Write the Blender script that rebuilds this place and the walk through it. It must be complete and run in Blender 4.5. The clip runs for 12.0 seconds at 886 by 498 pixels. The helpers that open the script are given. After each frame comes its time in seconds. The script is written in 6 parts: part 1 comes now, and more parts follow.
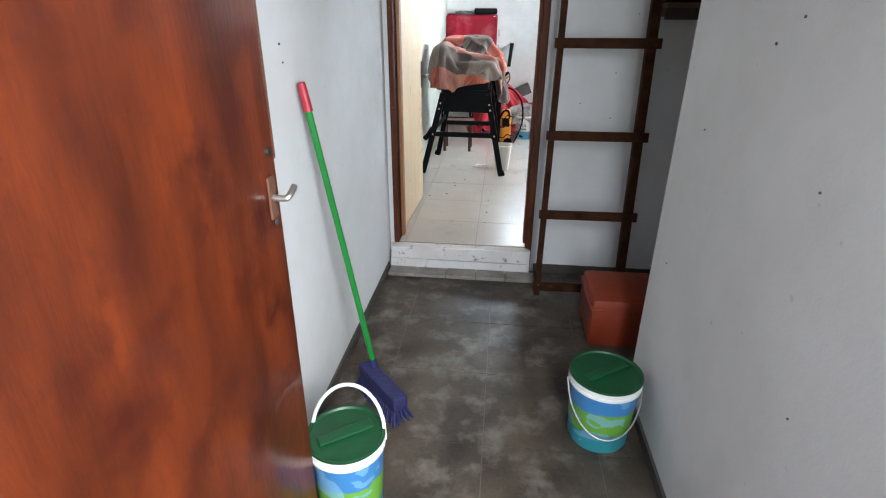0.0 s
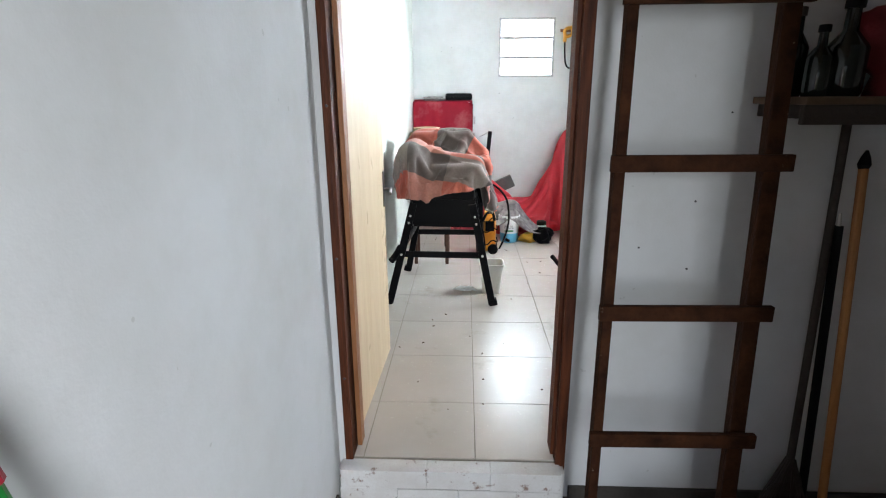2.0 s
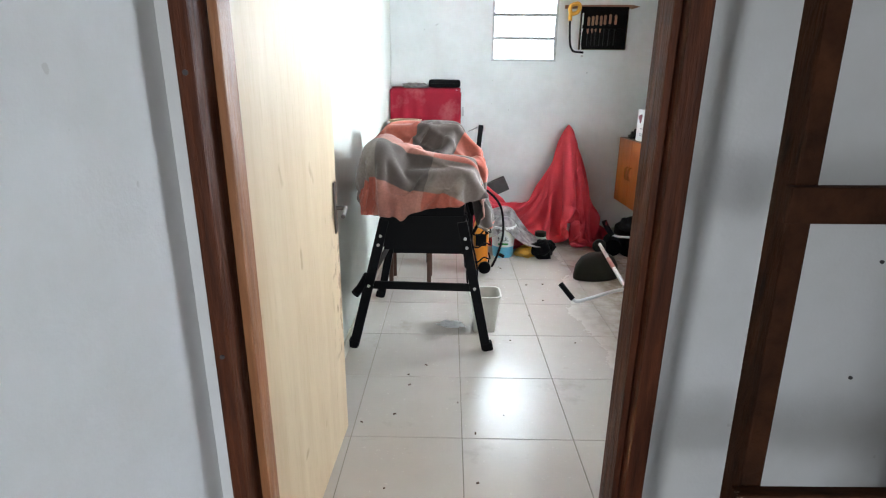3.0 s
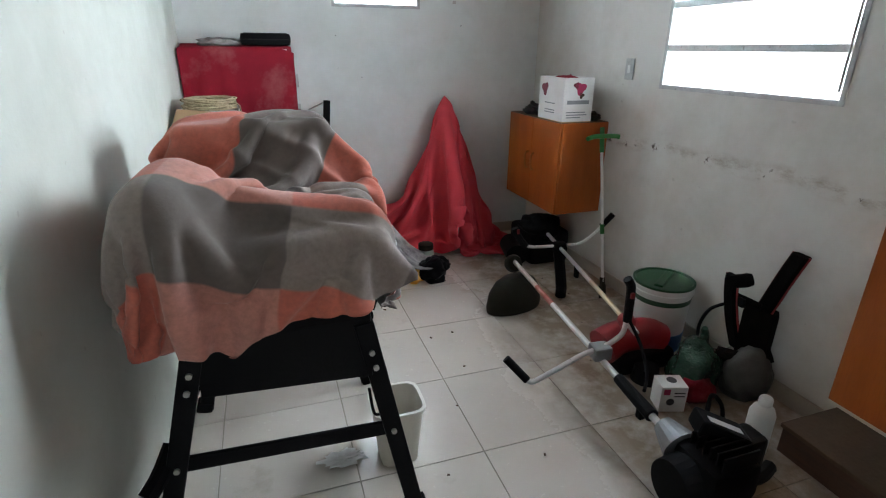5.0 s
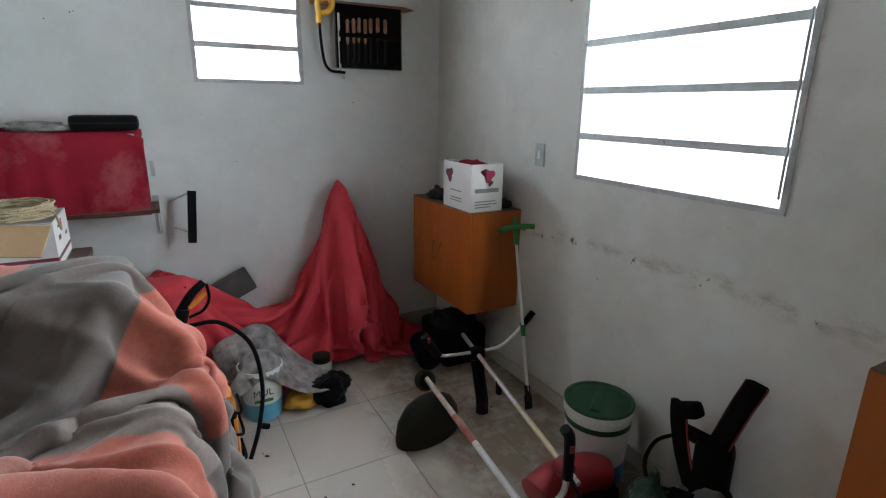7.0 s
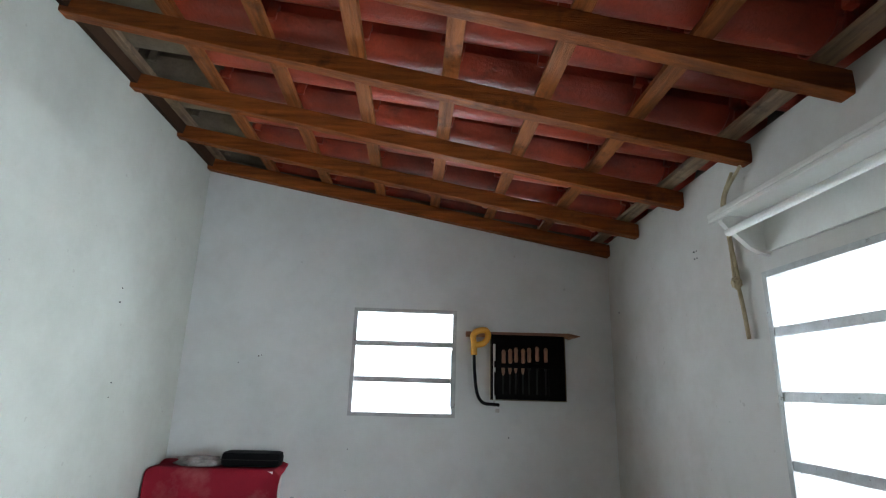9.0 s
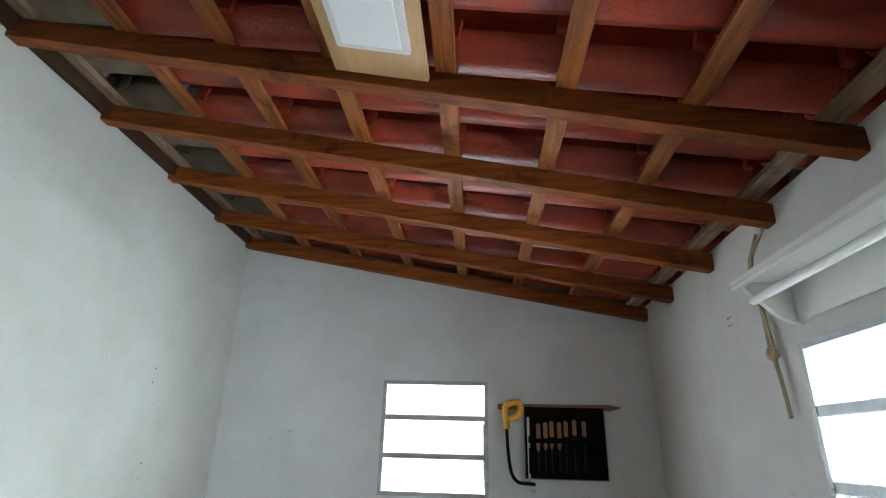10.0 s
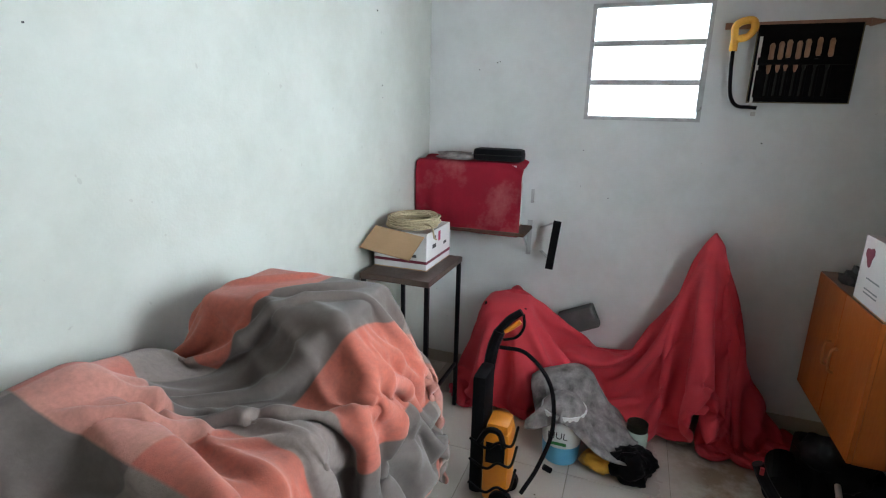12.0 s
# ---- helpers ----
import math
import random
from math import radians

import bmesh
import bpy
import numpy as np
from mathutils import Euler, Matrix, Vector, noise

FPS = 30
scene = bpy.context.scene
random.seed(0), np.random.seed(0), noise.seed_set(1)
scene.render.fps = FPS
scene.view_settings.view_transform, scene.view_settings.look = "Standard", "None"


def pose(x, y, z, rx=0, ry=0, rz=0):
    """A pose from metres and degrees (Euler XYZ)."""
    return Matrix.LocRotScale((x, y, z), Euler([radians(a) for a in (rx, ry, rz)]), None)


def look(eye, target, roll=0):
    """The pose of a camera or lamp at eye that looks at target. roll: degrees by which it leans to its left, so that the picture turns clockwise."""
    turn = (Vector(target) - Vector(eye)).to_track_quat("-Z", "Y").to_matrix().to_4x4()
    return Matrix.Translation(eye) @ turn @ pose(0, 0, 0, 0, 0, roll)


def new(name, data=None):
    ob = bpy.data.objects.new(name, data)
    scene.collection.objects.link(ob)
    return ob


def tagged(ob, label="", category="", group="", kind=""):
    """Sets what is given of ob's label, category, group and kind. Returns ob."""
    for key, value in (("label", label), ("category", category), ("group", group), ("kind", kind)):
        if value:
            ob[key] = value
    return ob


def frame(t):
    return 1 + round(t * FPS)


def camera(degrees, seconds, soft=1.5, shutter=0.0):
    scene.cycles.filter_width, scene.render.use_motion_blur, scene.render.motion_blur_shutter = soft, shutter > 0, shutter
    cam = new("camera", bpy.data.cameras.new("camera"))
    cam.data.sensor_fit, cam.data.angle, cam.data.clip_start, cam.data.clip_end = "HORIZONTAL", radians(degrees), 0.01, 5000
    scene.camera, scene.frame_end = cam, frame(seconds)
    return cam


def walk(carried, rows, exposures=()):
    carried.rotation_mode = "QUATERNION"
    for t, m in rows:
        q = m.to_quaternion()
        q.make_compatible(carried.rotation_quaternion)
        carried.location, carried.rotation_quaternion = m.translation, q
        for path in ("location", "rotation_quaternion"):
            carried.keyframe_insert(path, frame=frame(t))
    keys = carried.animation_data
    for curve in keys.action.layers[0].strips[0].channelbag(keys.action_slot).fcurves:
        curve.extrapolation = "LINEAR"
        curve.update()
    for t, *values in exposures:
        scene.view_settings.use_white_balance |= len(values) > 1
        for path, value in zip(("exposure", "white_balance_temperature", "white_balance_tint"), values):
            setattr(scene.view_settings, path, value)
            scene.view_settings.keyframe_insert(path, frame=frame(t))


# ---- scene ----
cam = camera(81.3, 12.0, soft=1.15)
PATH = [
    (0, (0.665, 1.837, 1.538), (0.469, 3.654, 0.726), 0.4),
    (0.5, (0.491, 2.043, 1.569), (0.383, 3.905, 0.846), -0.2),
    (1, (0.435, 2.318, 1.619), (0.372, 4.21, 0.973), -0.5),
    (1.5, (0.508, 2.717, 1.641), (0.427, 4.625, 1.047), -0.3),
    (2, (0.49, 3.164, 1.622), (0.406, 5.082, 1.062), -0.3),
    (2.5, (0.475, 3.622, 1.617), (0.405, 5.536, 1.04), -0.5),
    (2.7, (0.486, 3.785, 1.601), (0.428, 5.698, 1.021), -0.1),
    (4.3, (0.352, 5.072, 1.522), (0.652, 6.935, 0.859), 0.8),
    (4.5, (0.374, 5.169, 1.528), (0.743, 7.012, 0.845), 0.5),
    (5, (0.353, 5.452, 1.59), (0.957, 7.217, 0.87), 0.6),
    (5.5, (0.367, 5.58, 1.656), (1.179, 7.239, 0.89), 0.8),
    (6, (0.497, 5.624, 1.659), (1.425, 7.209, 0.867), 0.6),
    (6.5, (0.581, 5.752, 1.693), (1.546, 7.347, 0.968), 0.9),
    (7, (0.623, 5.93, 1.739), (1.551, 7.618, 1.203), 0.7),
    (7.5, (0.732, 5.985, 1.785), (1.485, 7.821, 1.542), 1.3),
    (7.7, (0.825, 5.992, 1.805), (1.489, 7.875, 1.688), 1.7),
    (9.3, (1.271, 6.19, 2.055), (1.274, 8.092, 2.672), 1.5),
    (9.5, (1.313, 6.193, 2.075), (1.27, 8.077, 2.745), 1.5),
    (10, (1.385, 6.162, 2.082), (1.252, 8.021, 2.807), 1.6),
    (10.5, (1.439, 6.166, 2.061), (1.19, 8.07, 2.619), 2.3),
    (11, (1.398, 6.174, 2.008), (1.071, 8.137, 2.208), 2.7),
    (11.5, (1.238, 6.126, 1.895), (0.821, 8.074, 1.725), 2.8),
    (12, (1.161, 6.078, 1.871), (0.494, 7.892, 1.356), 1.4),
]
walk(cam, [(t, look(eye, target, roll)) for t, eye, target, roll in PATH],
     [(0, 0.85), (0.5, 0.9), (1.0, 0.85), (1.5, 0.85), (2.5, 0.9), (4.5, -0.1), (5.5, -0.05), (6.5, 0.05), (7.1, -0.55), (7.7, -0.78), (10, -0.62), (11.3, -0.6), (12, -0.3)])

# ---- world and lights ----
F = 0.172                     # floor level of the store room
world = bpy.data.worlds.new("sky")
scene.world = world
world.use_nodes = True
wt = world.node_tree
sky = wt.nodes.new("ShaderNodeTexSky")
sky.sky_type = 'NISHITA'
sky.sun_disc = False
sky.sun_elevation = radians(50)
sky.sun_rotation = radians(120)
sky.air_density, sky.dust_density = 1.0, 4.0
wt.links.new(sky.outputs[0], wt.nodes["Background"].inputs[0])
wt.nodes["Background"].inputs[1].default_value = 0.12

sun = new("sun", bpy.data.lights.new("sun", 'SUN'))
sun.data.energy, sun.data.angle, sun.data.color = 0.8, radians(25), (1, 0.96, 0.9)
sun.matrix_world = look((3, -2, 6), (1.2, 3.5, 0))


def window_light(name, m, w, h, energy, color):
    ob = new(name, bpy.data.lights.new(name, 'AREA'))
    ob.data.shape, ob.data.size, ob.data.size_y = 'RECTANGLE', w, h
    ob.data.energy, ob.data.color = energy, color
    ob.matrix_world = m


# daylight in each opening, falling from the sky side
window_light("daylight_far_window", look((1.148, 9.62, 2.26), (1.148, 8.62, 1.95)), 2.0, 1.6, 300, (0.78, 0.895, 1.0))
window_light("daylight_side_window", look((3.05, 7.20, 2.10), (2.07, 7.42, 1.89)), 3.0, 2.2, 560, (0.81, 0.905, 1.0))
window_light("daylight_entrance", look((1.28, 1.35, 1.75), (-0.1, 3.5, 1.1)), 0.9, 2.0, 74, (0.88, 0.95, 1.0))


# ---- materials ----
def nodes(name):
    m = bpy.data.materials.new(name)
    m.use_nodes = True
    nt = m.node_tree
    return m, nt, nt.nodes["Principled BSDF"]


def mixc(nt, fac, a, b, mode='MIX'):
    n = nt.nodes.new("ShaderNodeMix")
    n.data_type, n.blend_type = 'RGBA', mode
    for sock, v in ((n.inputs[0], fac), (n.inputs[6], a), (n.inputs[7], b)):
        if isinstance(v, (int, float)):
            sock.default_value = v
        elif isinstance(v, tuple):
            sock.default_value = (*v, 1) if len(v) == 3 else v
        else:
            nt.links.new(v, sock)
    return n.outputs[2]


def coords(nt, scale=(1, 1, 1)):
    tc = nt.nodes.new("ShaderNodeNewGeometry")
    mp = nt.nodes.new("ShaderNodeMapping")
    mp.inputs[3].default_value = scale
    nt.links.new(tc.outputs[0], mp.inputs[0])
    return mp.outputs[0]


def noise_of(nt, vec, scale, detail=4, rough=0.55):
    n = nt.nodes.new("ShaderNodeTexNoise")
    n.inputs["Scale"].default_value, n.inputs["Detail"].default_value, n.inputs["Roughness"].default_value = scale, detail, rough
    nt.links.new(vec, n.inputs["Vector"])
    return n.outputs["Fac"]


def ramp(nt, fac, lo, hi):
    n = nt.nodes.new("ShaderNodeMapRange")
    n.inputs[1].default_value, n.inputs[2].default_value = lo, hi
    nt.links.new(fac, n.inputs[0])
    return n.outputs[0]


def calc(nt, op, a, b=0.0):
    n = nt.nodes.new("ShaderNodeMath")
    n.operation = op
    for sock, v in ((n.inputs[0], a), (n.inputs[1], b)):
        if isinstance(v, (int, float)):
            sock.default_value = v
        else:
            nt.links.new(v, sock)
    return n.outputs[0]


def bumped(nt, bsdf, height, strength, dist=0.01):
    b = nt.nodes.new("ShaderNodeBump")
    b.inputs["Strength"].default_value, b.inputs["Distance"].default_value = strength, dist
    nt.links.new(height, b.inputs["Height"])
    nt.links.new(b.outputs[0], bsdf.inputs["Normal"])


def surface(name, col, col2=None, rough=0.6, metal=0.0, scale=5.0, grain=90.0, stretch=(1, 1, 1), bump=0.15,
            amount=0.8, spots=None, spot_size=(0.62, 0.75), spot_scale=9.0, per_object=0.0, coat=0.0, shine=0.5):
    """A surface with broad variation, fine grain, and stains of a second colour."""
    m, nt, b = nodes(name)
    col2 = col2 or tuple(c * 0.72 for c in col)
    v = coords(nt, stretch)
    broad = ramp(nt, noise_of(nt, v, scale, 5), 0.3, 0.72)
    fine = noise_of(nt, v, grain, 3)
    c = mixc(nt, calc(nt, 'MULTIPLY', broad, amount), col, col2)
    c = mixc(nt, calc(nt, 'MULTIPLY', ramp(nt, fine, 0.45, 0.8), 0.35), c, col2)
    if spots:
        c = mixc(nt, ramp(nt, noise_of(nt, coords(nt), spot_scale, 6, 0.65), *spot_size), c, spots)
    if per_object:
        info = nt.nodes.new("ShaderNodeObjectInfo")
        hsv = nt.nodes.new("ShaderNodeHueSaturation")
        nt.links.new(calc(nt, 'ADD', calc(nt, 'MULTIPLY', info.outputs["Random"], per_object), 1 - per_object / 2), hsv.inputs["Value"])
        nt.links.new(c, hsv.inputs["Color"])
        c = hsv.outputs[0]
    nt.links.new(c, b.inputs["Base Color"])
    rr = calc(nt, 'ADD', calc(nt, 'MULTIPLY', fine, 0.16), rough - 0.08)
    nt.links.new(rr, b.inputs["Roughness"])
    b.inputs["Metallic"].default_value = metal
    b.inputs["Coat Weight"].default_value = coat
    b.inputs["Specular IOR Level"].default_value = shine
    if bump:
        bumped(nt, b, calc(nt, 'ADD', fine, calc(nt, 'MULTIPLY', broad, 1.5)), bump)
    return m


def plaster(name, base, dirt, band=False):
    """Limewashed plaster: trowel waves, faint grime clouds, small chips; a repaired pipe chase where band is set."""
    m, nt, b = nodes(name)
    v = coords(nt)
    cloud = ramp(nt, noise_of(nt, v, 1.6, 8, 0.66), 0.40, 0.66)
    mid = noise_of(nt, v, 7, 6, 0.6)
    fine = noise_of(nt, v, 120, 3)
    c = mixc(nt, calc(nt, 'MULTIPLY', cloud, 0.55), base, dirt)
    c = mixc(nt, calc(nt, 'MULTIPLY', ramp(nt, mid, 0.55, 0.8), 0.25), c, dirt)
    chips = ramp(nt, noise_of(nt, v, 26, 2, 0.4), 0.76, 0.78)
    c = mixc(nt, calc(nt, 'MULTIPLY', chips, 0.3), c, (0.3, 0.28, 0.25))
    h = calc(nt, 'ADD', calc(nt, 'MULTIPLY', mid, 2.2), calc(nt, 'MULTIPLY', fine, 0.5))
    if band:
        sep = nt.nodes.new("ShaderNodeSeparateXYZ")
        geo = nt.nodes.new("ShaderNodeNewGeometry")
        nt.links.new(geo.outputs[0], sep.inputs[0])
        wob = calc(nt, 'MULTIPLY', calc(nt, 'SUBTRACT', noise_of(nt, v, 2.2, 3), 0.5), 0.16)
        line = calc(nt, 'ABSOLUTE', calc(nt, 'SUBTRACT', calc(nt, 'ADD', sep.outputs[2], wob), 1.115))
        near = ramp(nt, line, 0.05, 0.012)
        patch = ramp(nt, noise_of(nt, coords(nt, (1, 1, 2.2)), 6.5, 6, 0.7), 0.47, 0.66)
        st = calc(nt, 'MULTIPLY', near, patch)
        c = mixc(nt, calc(nt, 'MULTIPLY', st, 0.7), c, (0.27, 0.21, 0.15))
        dark = calc(nt, 'MULTIPLY', ramp(nt, line, 0.035, 0.01), ramp(nt, noise_of(nt, v, 21, 4, 0.6), 0.62, 0.68))
        c = mixc(nt, calc(nt, 'MULTIPLY', dark, 0.9), c, (0.07, 0.05, 0.04))
        h = calc(nt, 'ADD', h, calc(nt, 'MULTIPLY', st, -1.5))
    nt.links.new(c, b.inputs["Base Color"])
    b.inputs["Roughness"].default_value = 0.85
    bumped(nt, b, h, 0.10, 0.01)
    return m


def plain(name, col, rough=0.5, metal=0.0, bump=0.05, **kw):
    return surface(name, col, tuple(c * 0.8 for c in col), rough, metal, 14, 160, bump=bump, amount=0.6, **kw)


M_WALL = plaster("wall_paint", (0.71, 0.735, 0.73), (0.52, 0.53, 0.51))
# cream west wall; its base colour is also darkened to offset window light
M_WALLW = plaster("wall_paint_cream_dimmed", (0.56, 0.58, 0.53), (0.40, 0.41, 0.36))
M_WALLR = plaster("wall_paint_stained", (0.62, 0.61, 0.58), (0.42, 0.39, 0.34), band=True)
M_CORR = plaster("corridor_paint", (0.66, 0.66, 0.67), (0.53, 0.52, 0.50))


def floor_tile_material():
    """Glazed pale tile, worn, with earth trodden in where the garden tools lie."""
    m, nt, b = nodes("floor_tile")
    v = coords(nt)
    broad = ramp(nt, noise_of(nt, v, 1.6, 5), 0.3, 0.72)
    fine = noise_of(nt, v, 60, 3)
    c = mixc(nt, calc(nt, 'MULTIPLY', broad, 0.6), (0.56, 0.515, 0.465), (0.43, 0.375, 0.32))
    c = mixc(nt, ramp(nt, noise_of(nt, v, 3.5, 6, 0.65), 0.60, 0.85), c, (0.32, 0.27, 0.21))
    sep = nt.nodes.new("ShaderNodeSeparateXYZ")
    geo = nt.nodes.new("ShaderNodeNewGeometry")
    nt.links.new(geo.outputs[0], sep.inputs[0])
    edge = calc(nt, 'ADD', sep.outputs[0], calc(nt, 'MULTIPLY', noise_of(nt, coords(nt, (1, 0.45, 1)), 2.4, 5), 0.7))
    earth = calc(nt, 'MULTIPLY', ramp(nt, edge, 1.72, 1.98), ramp(nt, noise_of(nt, v, 9, 6, 0.65), 0.2, 0.55))
    c = mixc(nt, calc(nt, 'MULTIPLY', earth, 0.85), c, (0.175, 0.118, 0.065))
    info = nt.nodes.new("ShaderNodeObjectInfo")
    c = mixc(nt, calc(nt, 'MULTIPLY', info.outputs["Random"], 0.1), c, (0.4, 0.36, 0.3))
    nt.links.new(c, b.inputs["Base Color"])
    nt.links.new(calc(nt, 'ADD', calc(nt, 'ADD', calc(nt, 'MULTIPLY', fine, 0.12), calc(nt, 'MULTIPLY', earth, 0.3)), 0.19), b.inputs["Roughness"])
    bumped(nt, b, fine, 0.015)
    return m


M_TILE = floor_tile_material()
M_GROUT = plain("grout", (0.28, 0.25, 0.21), 0.9)
M_CEMENT = surface("cement_tile", (0.088, 0.068, 0.050), (0.014, 0.010, 0.008), 0.5, 0, 4.2, 70, bump=0.12, amount=1.0,
                   spots=(0.19, 0.17, 0.145), spot_size=(0.50, 0.74), spot_scale=5, per_object=0.15)
M_SKIRT = surface("skirting_tile", (0.46, 0.42, 0.36), (0.33, 0.29, 0.23), 0.45, 0, 4, 80, bump=0.05)
M_STRIP = surface("dirty_cut_tile", (0.36, 0.34, 0.32), (0.16, 0.14, 0.12), 0.7, 0, 8, 80, bump=0.15, amount=1.0)
M_SKIRT_DARK = surface("skirting_cement", (0.07, 0.06, 0.052), (0.03, 0.026, 0.022), 0.8, 0, 6, 80)
M_STEP = surface("painted_brick", (0.72, 0.71, 0.71), (0.58, 0.54, 0.51), 0.7, 0, 7, 90, bump=0.3, spots=(0.24, 0.15, 0.12), spot_size=(0.60, 0.68), spot_scale=18)
M_JAMB = surface("jamb_wood", (0.12, 0.034, 0.013), (0.035, 0.010, 0.005), 0.55, 0, 9, 60, (6, 6, 0.5), 0.25, 1.0, spots=(0.30, 0.22, 0.17), spot_size=(0.70, 0.76), spot_scale=14, shine=0.2)
M_STOP = surface("door_stop_wood", (0.36, 0.15, 0.06), (0.20, 0.075, 0.03), 0.5, 0, 9, 60, (6, 6, 0.5), 0.2)
M_DOOR = surface("varnished_door", (0.135, 0.023, 0.005), (0.034, 0.006, 0.002), 0.36, 0, 3.4, 38, (2.6, 2.6, 0.55), 0.08, 1.0, spots=(0.045, 0.007, 0.003), spot_size=(0.50, 0.66), spot_scale=6.5, coat=0.1)
M_DOOR_EDGE = surface("door_edge", (0.12, 0.05, 0.03), None, 0.6, 0, 9, 60, (6, 6, 0.5))


def raw_door_material():
    """Pale raw door leaf with stretched grain, a few knots, and brown finger smears below the handle."""
    m, nt, b = nodes("raw_door_wood")
    v = coords(nt, (3, 3, 0.35))
    grain = noise_of(nt, v, 26, 5)
    c = mixc(nt, ramp(nt, noise_of(nt, v, 4, 5), 0.3, 0.7), (0.70, 0.55, 0.37), (0.62, 0.46, 0.29))
    c = mixc(nt, calc(nt, 'MULTIPLY', ramp(nt, grain, 0.5, 0.75), 0.3), c, (0.50, 0.34, 0.19))
    sep = nt.nodes.new("ShaderNodeSeparateXYZ")
    geo = nt.nodes.new("ShaderNodeNewGeometry")
    nt.links.new(geo.outputs[0], sep.inputs[0])
    knots = ramp(nt, noise_of(nt, coords(nt, (1, 1, 0.8)), 9, 2), 0.70, 0.76)
    c = mixc(nt, calc(nt, 'MULTIPLY', knots, 0.55), c, (0.36, 0.22, 0.11))
    reach = calc(nt, 'MULTIPLY', ramp(nt, sep.outputs[1], 5.80, 5.88), calc(nt, 'MULTIPLY', ramp(nt, sep.outputs[2], 1.06, 1.0), ramp(nt, sep.outputs[2], 0.5, 0.62)))
    smear = calc(nt, 'MULTIPLY', reach, ramp(nt, noise_of(nt, coords(nt, (1, 1, 0.7)), 24, 3, 0.5), 0.52, 0.62))
    c = mixc(nt, calc(nt, 'MULTIPLY', smear, 0.75), c, (0.22, 0.10, 0.045))
    nt.links.new(c, b.inputs["Base Color"])
    b.inputs["Roughness"].default_value = 0.55
    bumped(nt, b, grain, 0.06)
    return m


M_PLY = raw_door_material()
M_LADDER = surface("old_ladder_wood", (0.062, 0.022, 0.009), (0.016, 0.006, 0.003), 0.8, 0, 12, 60, (1, 5, 1), 0.3, 1.0, spots=(0.35, 0.28, 0.22), spot_size=(0.69, 0.75), spot_scale=24, shine=0.12)
M_RAFTER = surface("rafter_wood", (0.27, 0.075, 0.016), (0.095, 0.025, 0.006), 0.55, 0, 7, 60, (0.6, 7, 7), 0.3, 1.0, spots=(0.035, 0.010, 0.003), spot_size=(0.58, 0.74), spot_scale=7, per_object=0.3, shine=0.12)
M_BATTEN = surface("batten_wood", (0.36, 0.115, 0.032), (0.11, 0.032, 0.008), 0.55, 0, 7, 60, (7, 0.6, 7), 0.3, 1.0, spots=(0.06, 0.018, 0.007), spot_size=(0.58, 0.74), spot_scale=7, per_object=0.4, shine=0.15)
M_BATTEN_OLD = surface("weathered_batten", (0.30, 0.20, 0.12), (0.10, 0.06, 0.035), 0.75, 0, 7, 60, (7, 0.6, 7), 0.3, 1.0, spots=(0.05, 0.03, 0.02), spot_size=(0.56, 0.72), spot_scale=9)
M_BOARD = surface("pale_board", (0.50, 0.31, 0.15), (0.36, 0.21, 0.09), 0.55, 0, 4, 60, (6, 0.6, 6), 0.1)
M_CLAY = surface("clay_tile", (0.38, 0.052, 0.022), (0.14, 0.017, 0.008), 0.36, 0, 7, 90, bump=0.25, spots=(0.06, 0.016, 0.012), spot_size=(0.58, 0.78), spot_scale=8, per_object=0.6)
M_GREYTILE = surface("grey_tile", (0.20, 0.155, 0.105), (0.07, 0.05, 0.034), 0.75, 0, 7, 90, bump=0.2, per_object=0.4)
M_STEEL = surface("window_steel", (0.52, 0.54, 0.54), (0.34, 0.34, 0.33), 0.45, 0.3, 18, 120, bump=0.1, spots=(0.14, 0.11, 0.09), spot_size=(0.62, 0.72), spot_scale=30)
M_WHITE = surface("white_gloss_paint", (0.78, 0.78, 0.75), (0.68, 0.67, 0.63), 0.4, 0, 6, 80, bump=0.05)
M_BLACK = plain("black_steel", (0.004, 0.004, 0.005), 0.5, 0.0, shine=0.12)
M_BLACKP = plain("black_plastic", (0.004, 0.004, 0.005), 0.6, shine=0.1)
M_DARKP = surface("dusty_dark_plastic", (0.008, 0.008, 0.008), (0.018, 0.017, 0.015), 0.7, 0, 8, 90, bump=0.1, shine=0.2)
M_TANK = surface("dusty_grey_tank", (0.075, 0.070, 0.062), (0.035, 0.032, 0.028), 0.5, 0, 8, 90, bump=0.1)
M_GUARD = surface("olive_plastic", (0.009, 0.008, 0.004), (0.016, 0.014, 0.008), 0.6, 0, 9, 90, bump=0.1, shine=0.2)
M_ALU = surface("aluminium_tube", (0.74, 0.74, 0.74), (0.66, 0.655, 0.64), 0.3, 0.75, 6, 60, bump=0.0)
M_GREYP = plain("grey_casting", (0.25, 0.26, 0.27), 0.45, 0.5)
M_RUST = surface("red_brown_tube", (0.30, 0.05, 0.035), (0.42, 0.25, 0.2), 0.5, 0.1, 14, 60, bump=0.0)
M_WORN = surface("worn_tube", (0.62, 0.58, 0.54), (0.36, 0.24, 0.19), 0.5, 0.2, 18, 60, bump=0.0)
M_YTUBE = surface("yellowed_tube", (0.55, 0.42, 0.22), (0.62, 0.58, 0.5), 0.45, 0.2, 16, 140)
M_RED = surface("red_plastic", (0.26, 0.007, 0.012), (0.15, 0.005, 0.008), 0.45, 0, 9, 90, bump=0.05)
M_ORANGE = surface("orange_plastic", (0.66, 0.22, 0.012), (0.52, 0.16, 0.008), 0.4, 0, 9, 90, bump=0.04)
M_YELLOW = surface("yellow_plastic", (0.80, 0.42, 0.04), (0.6, 0.28, 0.03), 0.5, 0, 9, 90)
